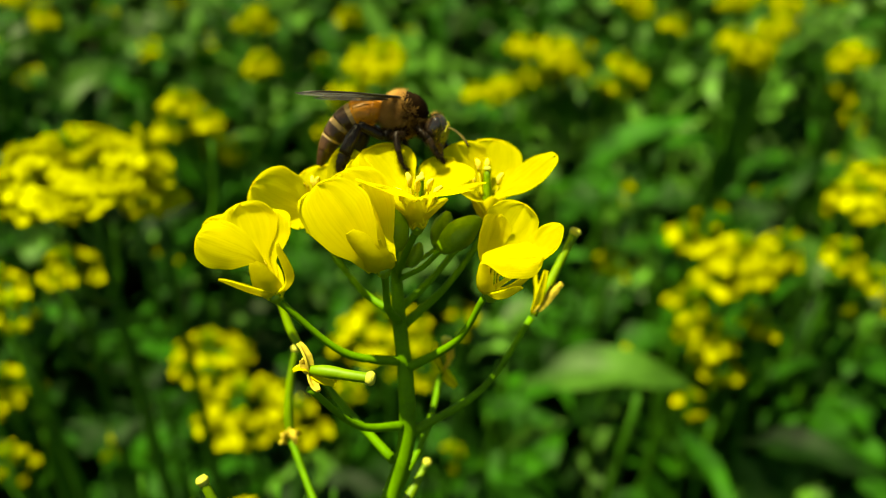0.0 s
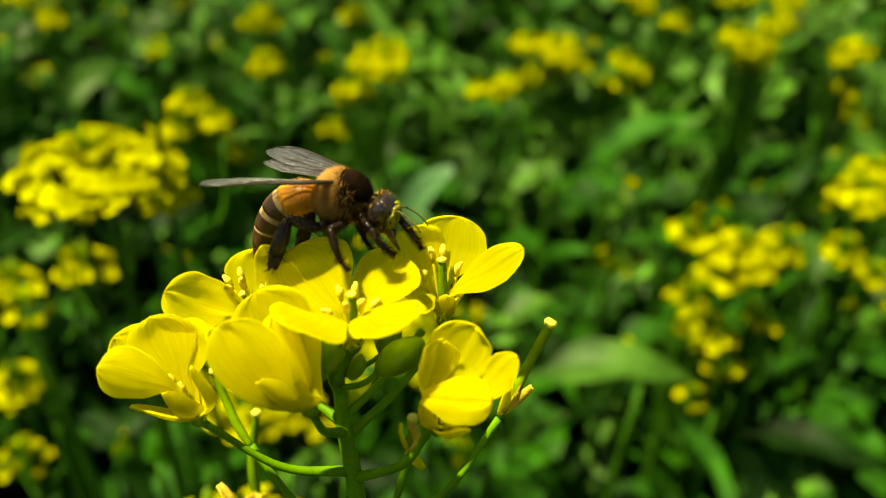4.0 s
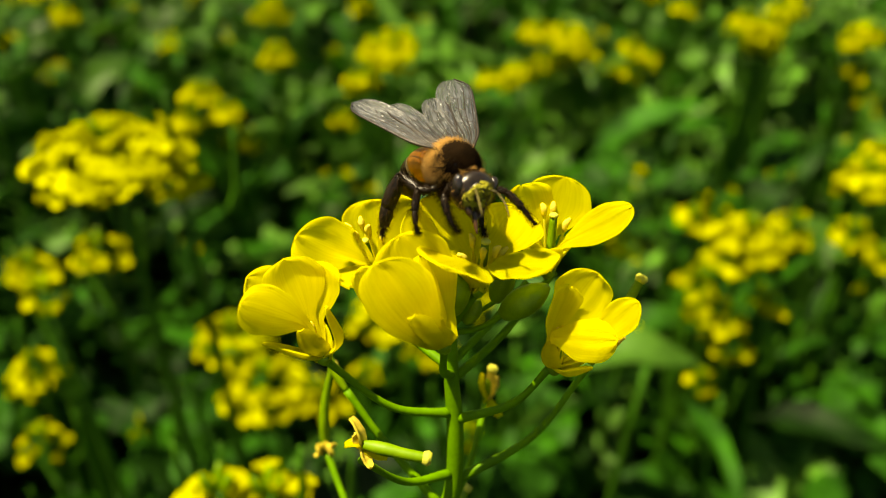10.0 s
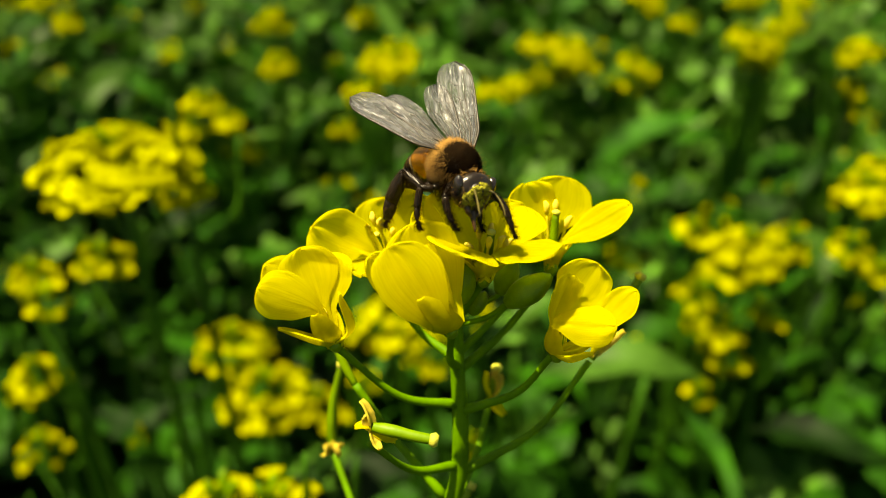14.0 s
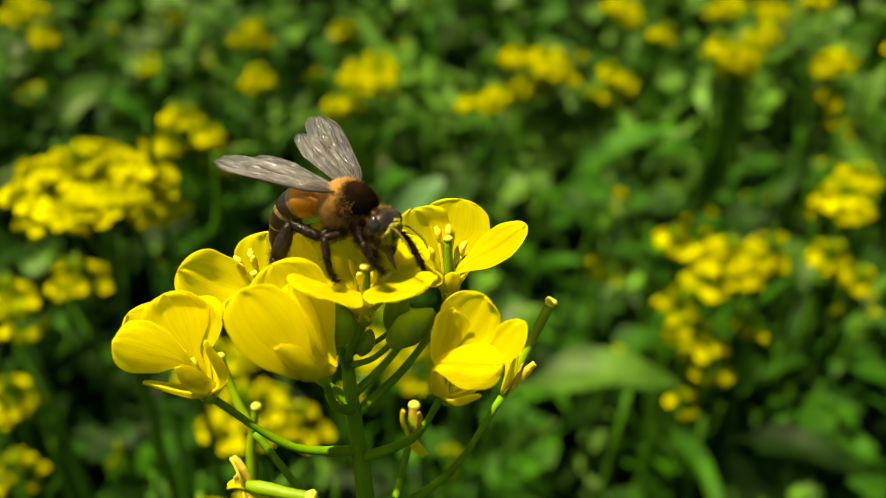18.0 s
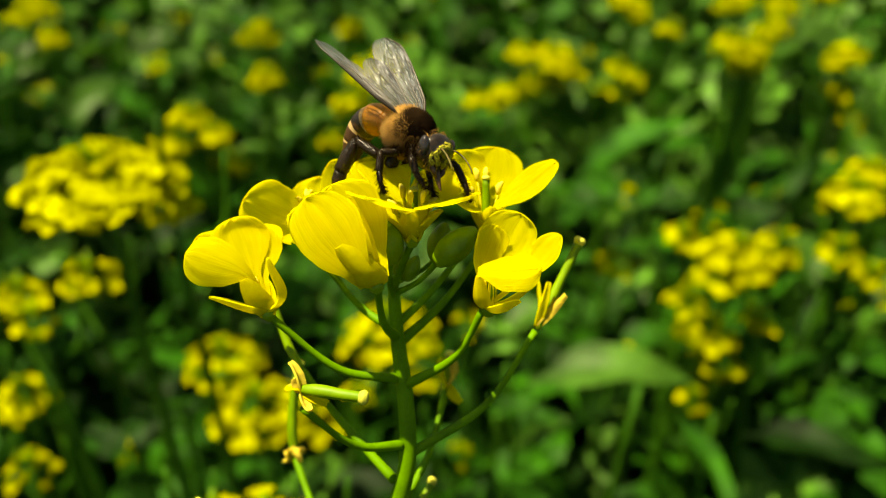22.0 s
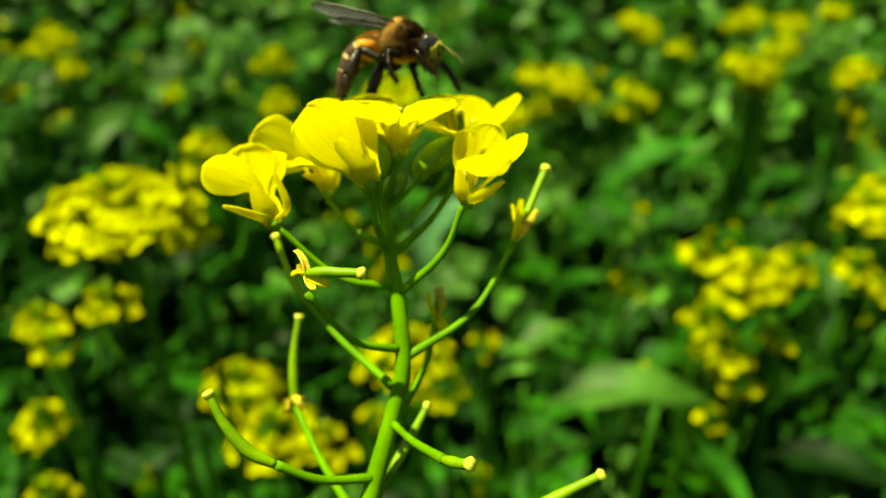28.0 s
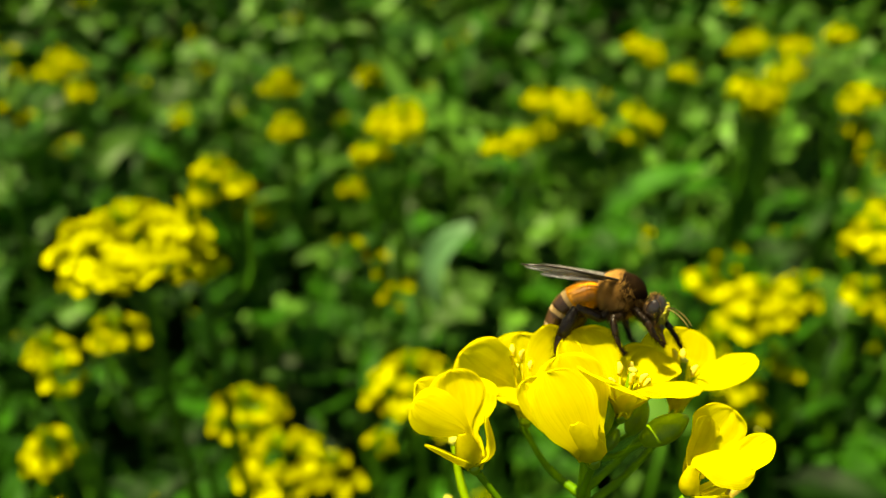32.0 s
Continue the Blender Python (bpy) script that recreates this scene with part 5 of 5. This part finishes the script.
def motions():
    sway = [
    (0, pose(-0.00520, 0.07005, 0.56329, -26.07, -1.73, 3.17)),
    (0.5, pose(-0.00336, 0.06749, 0.56199, -26.33, -2.50, 1.54)),
    (1, pose(-0.00388, 0.06358, 0.56276, -23.83, -2.32, 2.01)),
    (1.5, pose(-0.00851, 0.05917, 0.56434, -21.95, -3.42, 2.47)),
    (2, pose(-0.01328, 0.05609, 0.56675, -20.72, -4.30, 1.94)),
    (2.5, pose(-0.01819, 0.05393, 0.56861, -19.66, -4.55, 2.40)),
    (3, pose(-0.01913, 0.05239, 0.56760, -18.90, -5.71, 3.10)),
    (3.5, pose(-0.01561, 0.05280, 0.56489, -15.22, -6.16, -1.43)),
    (5.5, pose(-0.00219, 0.05462, 0.56069, -16.56, 0.36, 1.98)),
    (6, pose(-0.00243, 0.05625, 0.56167, -17.01, -0.04, 2.37)),
    (6.5, pose(-0.00294, 0.05735, 0.56368, -16.81, 0.53, 2.29)),
    (7, pose(-0.00318, 0.05845, 0.56317, -18.56, -0.30, 1.64)),
    (7.5, pose(-0.00413, 0.05949, 0.56394, -19.84, -0.80, 1.89)),
    (8, pose(-0.00465, 0.05918, 0.56351, -18.77, -0.72, 2.27)),
    (8.5, pose(-0.00425, 0.05859, 0.56322, -19.64, -0.84, 2.05)),
    (9, pose(-0.00267, 0.05801, 0.56243, -18.65, -0.18, 1.62)),
    (9.5, pose(-0.00112, 0.05585, 0.56213, -15.90, 1.22, 3.14)),
    (10, pose(-0.00020, 0.05389, 0.56291, -15.27, 0.97, 3.48)),
    (10.5, pose(-0.00100, 0.05325, 0.56300, -14.16, 1.80, 3.01)),
    (11, pose(-0.00117, 0.05332, 0.56224, -15.38, 1.28, 2.40)),
    (11.5, pose(-0.00086, 0.05459, 0.56216, -15.36, 0.79, 2.39)),
    (12, pose(-0.00151, 0.05480, 0.56248, -15.78, 0.45, 1.99)),
    (12.5, pose(-0.00286, 0.05607, 0.56275, -17.90, -0.01, 1.02)),
    (13, pose(-0.00245, 0.05570, 0.56323, -19.46, -0.37, 2.17)),
    (13.5, pose(-0.00138, 0.05554, 0.56359, -17.49, 0.29, 2.61)),
    (14, pose(-0.00092, 0.05518, 0.56379, -18.20, 0.93, 3.10)),
    (14.5, pose(-0.00044, 0.05563, 0.56279, -18.48, 1.81, 2.65)),
    (16.5, pose(-0.00344, 0.05159, 0.56270, -18.27, -0.15, 0.65)),
    (17, pose(-0.00518, 0.05092, 0.56394, -18.48, -2.52, 0.43)),
    (17.5, pose(-0.00738, 0.05124, 0.56479, -18.02, -2.52, 0.85)),
    (18, pose(-0.00807, 0.05137, 0.56548, -17.97, -3.38, 0.79)),
    (18.5, pose(-0.00837, 0.05170, 0.56592, -18.94, -2.62, 1.50)),
    (19, pose(-0.00698, 0.05290, 0.56596, -18.82, -3.45, 1.66)),
    (19.5, pose(-0.00588, 0.05364, 0.56589, -20.53, -3.41, 1.29)),
    (20, pose(-0.00590, 0.05367, 0.56606, -21.88, -3.85, 0.57)),
    (20.5, pose(-0.00556, 0.05420, 0.56642, -22.62, -3.25, 1.13)),
    (21, pose(-0.00535, 0.05523, 0.56704, -23.54, -2.73, 1.11)),
    (21.5, pose(-0.00479, 0.05643, 0.56737, -25.19, -2.26, 1.84)),
    (22, pose(-0.00550, 0.05805, 0.56761, -25.96, -2.64, 1.31)),
    (22.5, pose(-0.00384, 0.05827, 0.56806, -27.84, -2.89, 2.22)),
    (23, pose(-0.00307, 0.05946, 0.56826, -27.03, -2.60, 1.71)),
    (23.5, pose(-0.00300, 0.05938, 0.56864, -28.63, -2.40, 2.43)),
    (24, pose(-0.00193, 0.06006, 0.56782, -28.68, -1.44, 2.23)),
    (24.5, pose(-0.00144, 0.05977, 0.56687, -27.36, -1.19, 1.88)),
    (25, pose(0.00017, 0.05929, 0.56498, -25.38, -1.74, 1.55)),
    (25.5, pose(0.00027, 0.05940, 0.56440, -25.85, -1.34, 1.93)),
    (27.5, pose(-0.00733, 0.06502, 0.57300, -37.40, -1.46, 4.63)),
    (28, pose(-0.00843, 0.06944, 0.57454, -36.99, -2.65, 4.90)),
    (28.5, pose(-0.01040, 0.07129, 0.57674, -38.67, -4.16, 4.60)),
    (29, pose(-0.01082, 0.07017, 0.57724, -39.96, -5.08, 5.04)),
    (29.5, pose(-0.01112, 0.07100, 0.57617, -37.94, -5.64, 4.81)),
    (30, pose(-0.00892, 0.06987, 0.57439, -35.86, -4.32, 5.85)),
    (30.5, pose(-0.00380, 0.06727, 0.57101, -31.99, -0.50, 8.23)),
    (31, pose(0.00188, 0.06453, 0.56699, -29.12, 1.21, 4.26)),
    (31.5, pose(0.00679, 0.05844, 0.56352, -27.61, 4.91, 2.26)),
    (32, pose(0.00963, 0.05378, 0.56015, -27.99, 6.96, -0.72))]
    walk(plant, sway)
    for length, rows in zip(LOWER, stem_lengths(sway, Vector((-0.03, 0.02, 0.0)))):
        walk(length, rows)
    walk(bee, [
    (0, pose(-0.00478, 0.08394, 0.58745, -24.56, -4.91, -3.97)),
    (0.5, pose(-0.00325, 0.08188, 0.58574, -25.65, -4.95, -3.04)),
    (1, pose(-0.00410, 0.07721, 0.58659, -24.02, -3.91, -0.09)),
    (1.5, pose(-0.00894, 0.07179, 0.58837, -22.92, -4.51, 0.57)),
    (2, pose(-0.01364, 0.06794, 0.59079, -22.49, -4.92, 0.27)),
    (2.5, pose(-0.01854, 0.06560, 0.59330, -21.36, -4.19, 3.08)),
    (3, pose(-0.01991, 0.06380, 0.59301, -20.57, -4.43, 6.16)),
    (3.5, pose(-0.01600, 0.06181, 0.59125, -17.33, -8.84, -3.00)),
    (5.5, pose(0.00008, 0.06216, 0.58840, -21.77, -17.69, -18.06)),
    (6, pose(-0.00051, 0.06326, 0.58852, -21.30, -16.36, -32.54)),
    (6.5, pose(-0.00088, 0.06357, 0.59077, -24.52, -15.71, -39.13)),
    (7, pose(-0.00161, 0.06477, 0.59033, -27.98, -17.36, -46.17)),
    (7.5, pose(-0.00332, 0.06585, 0.59139, -26.77, -18.96, -49.21)),
    (8, pose(-0.00431, 0.06445, 0.59148, -24.40, -18.29, -52.46)),
    (8.5, pose(-0.00408, 0.06431, 0.59088, -21.55, -18.65, -54.41)),
    (9, pose(-0.00224, 0.06329, 0.58998, -18.32, -17.01, -56.65)),
    (9.5, pose(-0.00021, 0.05985, 0.58989, -18.79, -17.56, -55.23)),
    (10, pose(0.00046, 0.05757, 0.59072, -18.97, -20.77, -55.11)),
    (10.5, pose(-0.00020, 0.05595, 0.59081, -19.06, -17.59, -58.20)),
    (11, pose(-0.00096, 0.05614, 0.58997, -19.10, -17.09, -61.34)),
    (11.5, pose(-0.00069, 0.05776, 0.58963, -18.97, -16.89, -59.38)),
    (12, pose(-0.00128, 0.05853, 0.58967, -19.21, -17.00, -57.71)),
    (12.5, pose(-0.00257, 0.06053, 0.59005, -19.83, -16.80, -58.98)),
    (13, pose(-0.00220, 0.06054, 0.59053, -20.24, -16.08, -58.24)),
    (13.5, pose(-0.00124, 0.05959, 0.59108, -18.26, -15.57, -57.52)),
    (14, pose(-0.00095, 0.05960, 0.59110, -17.66, -17.39, -56.36)),
    (14.5, pose(-0.00034, 0.05960, 0.59007, -12.26, -15.84, -58.95)),
    (16.5, pose(-0.00378, 0.05587, 0.58969, -17.13, -15.83, -50.75)),
    (17, pose(-0.00609, 0.05510, 0.59202, -17.18, -15.06, -46.02)),
    (17.5, pose(-0.00730, 0.05579, 0.59159, -18.29, -14.27, -36.08)),
    (18, pose(-0.00737, 0.05669, 0.59132, -18.91, -14.21, -26.72)),
    (18.5, pose(-0.00704, 0.05723, 0.59161, -21.17, -13.95, -27.70)),
    (19, pose(-0.00570, 0.05813, 0.59165, -21.60, -14.55, -29.62)),
    (19.5, pose(-0.00454, 0.05911, 0.59177, -23.90, -14.17, -33.83)),
    (20, pose(-0.00469, 0.05922, 0.59219, -25.40, -14.05, -38.53)),
    (20.5, pose(-0.00400, 0.05936, 0.59282, -24.90, -14.94, -40.49)),
    (21, pose(-0.00340, 0.06009, 0.59372, -24.46, -16.06, -43.01)),
    (21.5, pose(-0.00272, 0.06258, 0.59374, -25.57, -16.09, -40.26)),
    (22, pose(-0.00358, 0.06502, 0.59376, -25.44, -16.08, -39.08)),
    (22.5, pose(-0.00188, 0.06653, 0.59365, -27.26, -15.32, -35.78)),
    (23, pose(-0.00060, 0.06773, 0.59364, -27.25, -12.41, -34.31)),
    (23.5, pose(-0.00062, 0.06870, 0.59410, -26.43, -13.57, -37.52)),
    (24, pose(0.00085, 0.06971, 0.59355, -24.80, -13.20, -41.75)),
    (24.5, pose(0.00159, 0.06858, 0.59260, -24.89, -13.64, -42.96)),
    (25, pose(0.00309, 0.06694, 0.59080, -23.94, -14.13, -44.45)),
    (25.5, pose(0.00358, 0.06746, 0.59001, -28.20, -13.94, -41.98)),
    (27.5, pose(-0.00447, 0.08069, 0.59801, -33.90, -15.56, -24.46)),
    (28, pose(-0.00643, 0.08611, 0.59983, -31.53, -14.31, -18.16)),
    (28.5, pose(-0.00963, 0.08914, 0.60171, -29.33, -12.96, -21.01)),
    (29, pose(-0.01124, 0.08906, 0.60190, -27.00, -10.95, -23.19)),
    (29.5, pose(-0.01180, 0.08901, 0.60131, -26.10, -14.14, -20.46)),
    (30, pose(-0.00942, 0.08703, 0.59996, -25.95, -15.72, -16.37)),
    (30.5, pose(-0.00333, 0.08286, 0.59684, -23.36, -14.53, -16.93)),
    (31, pose(0.00404, 0.07883, 0.59277, -21.12, -15.46, -24.15)),
    (31.5, pose(0.01102, 0.07184, 0.58888, -23.89, -12.82, -20.93)),
    (32, pose(0.01528, 0.06693, 0.58472, -27.12, -12.26, -18.42))])
    rows = [
    (0, wing(34.0, 2.9, -1, 0.00)), (1, wing(45.8, 14.9, -1, 0.03)), (2, wing(51.9, 17.1, -1, 0.07)),
    (3, wing(52.3, 5.8, -1, 0.10)), (5.5, wing(13.9, 15.3, -1, 0.50)), (6, wing(25.2, 11.6, -1, 1.00)),
    (7, wing(20.8, 12.6, -1, 1.00)), (8, wing(19.6, 13.3, -1, 1.00)), (9, wing(32.5, 17.6, -1, 1.00)),
    (10, wing(28.7, 17.1, -1, 1.00)), (11, wing(27.7, 17.7, -1, 1.00)), (12, wing(34.0, 19.4, -1, 1.00)),
    (13, wing(41.4, 18.0, -1, 1.00)), (14, wing(37.3, 16.8, -1, 1.00)), (14.5, wing(34.2, 20.4, -1, 1.00)),
    (16.5, wing(30.2, 16.4, -1, 0.95)), (17, wing(22.6, 4.7, -1, 0.95)), (18, wing(27.7, 14.1, -1, 0.85)),
    (19, wing(45.8, 14.9, -1, 0.8)), (20, wing(46.6, 21.9, -1, 0.8)), (21, wing(40.7, 36.9, -1, 0.75)),
    (22, wing(34.6, 36.0, -1, 0.55)), (23, wing(46.0, 33.7, -1, 0.55)), (24, wing(43.1, 42.7, -1, 0.48)),
    (25, wing(43.1, 49.0, -1, 0.42)), (25.5, wing(48.0, 41.4, -1, 0.4)), (27.5, wing(24.5, 16.1, -1, 0.00)),
    (28, wing(17.0, 19.2, -1, 0.00)), (29, wing(8.0, 5.2, -1, 0.00)), (30, wing(23.9, 8.4, -1, 0.00)),
    (31, wing(20.5, 4.1, -1, 0.00)), (32, wing(46.6, 12.0, -1, 0.00))]
    walk(right_wing, rows)
    rows = [
    (0, wing(6.0, 6.4, 1, 0.00)), (1, wing(12.4, 19.3, 1, 0.03)), (2, wing(10.3, 17.3, 1, 0.07)),
    (3, wing(31.0, 9.6, 1, 0.10)), (5.5, wing(43.5, 25.3, 1, 0.50)), (6, wing(31.0, 29.4, 1, 1.00)),
    (7, wing(35.0, 34.4, 1, 1.00)), (8, wing(39.8, 41.2, 1, 1.00)), (9, wing(33.7, 43.4, 1, 1.00)),
    (10, wing(27.9, 41.3, 1, 1.00)), (11, wing(34.1, 44.7, 1, 1.00)), (12, wing(29.4, 51.1, 1, 1.00)),
    (13, wing(18.1, 54.8, 1, 1.00)), (14, wing(22.3, 52.9, 1, 1.00)), (14.5, wing(26.7, 54.0, 1, 1.00)),
    (16.5, wing(27.3, 49.3, 1, 1.00)), (17, wing(32.6, 31.8, 1, 1.00)), (18, wing(41.3, 37.1, 1, 1.00)),
    (19, wing(22.1, 45.0, 1, 1.00)), (20, wing(8.3, 53.7, 1, 0.80)), (21, wing(16.6, 58.1, 1, 0.50)),
    (22, wing(17.9, 53.0, 1, 0.48)), (23, wing(17.7, 51.1, 1, 0.46)), (24, wing(25.7, 56.5, 1, 0.43)),
    (25, wing(30.9, 62.0, 1, 0.41)), (25.5, wing(18.1, 59.1, 1, 0.40)), (27.5, wing(6.0, 14.8, 1, 0.00)),
    (28, wing(6.0, 18.0, 1, 0.00)), (29, wing(6.0, 5.3, 1, 0.00)), (30, wing(6.0, 9.7, 1, 0.00)),
    (31, wing(6.0, 4.2, 1, 0.00)), (32, wing(6.6, 10.7, 1, 0.00))]
    walk(left_wing, rows)
    # the abdomen dips and lifts at the waist as the bee turns and feeds
    waist = Matrix.Translation((-1.5 * MM, 0, -0.1 * MM))
    walk(abdomen, [(t, waist @ pose(0, 0, 0, 0, lift, 0) @ waist.inverted()) for t, lift in (
        (0, -6), (3.5, -6), (5.5, -7), (9, -7), (14.5, -8), (16.5, -6), (17.5, 0), (19, 10), (20, 15), (25.5, 15), (27.5, -4), (28.5, -10), (32, -14))])
    # the stretched front leg is tucked in beside the head for most of the time
    shoulder = Matrix.Translation(Vector((1.4, 1.1, -1.5)) * MM)
    tuck = Vector((3.2, 4.7, -2.6)).rotation_difference(Vector((2.8, 1.0, -3.4)))
    walk(front, [(t, shoulder @ Matrix.Identity(3).to_quaternion().slerp(tuck, share).to_matrix().to_4x4() @ shoulder.inverted()) for t, share in (
        (0, 0.9), (3.5, 0.9), (5.5, 0.8), (8, 0.6), (8.8, 0.0), (10, 0.1), (11, 0.6), (14.5, 0.7), (16.5, 0.9), (32, 0.9))])
    curl = [(0, 0), (16.5, 0), (17.5, 4), (19, 9), (20, 12), (25.5, 12), (27.5, 3), (28.5, 0), (32, 0)]
    for k in range(2, 6):
        rows = []
        for t, a in curl:
            m = Matrix.Identity(4)
            for joint, _ in RINGS[2:k + 1]:
                m = m @ Matrix.Translation(joint) @ pose(0, 0, 0, 0, -a, 0) @ Matrix.Translation(-joint)
            rows.append((t, m))
        walk(RINGS[k][1], rows)


motions()
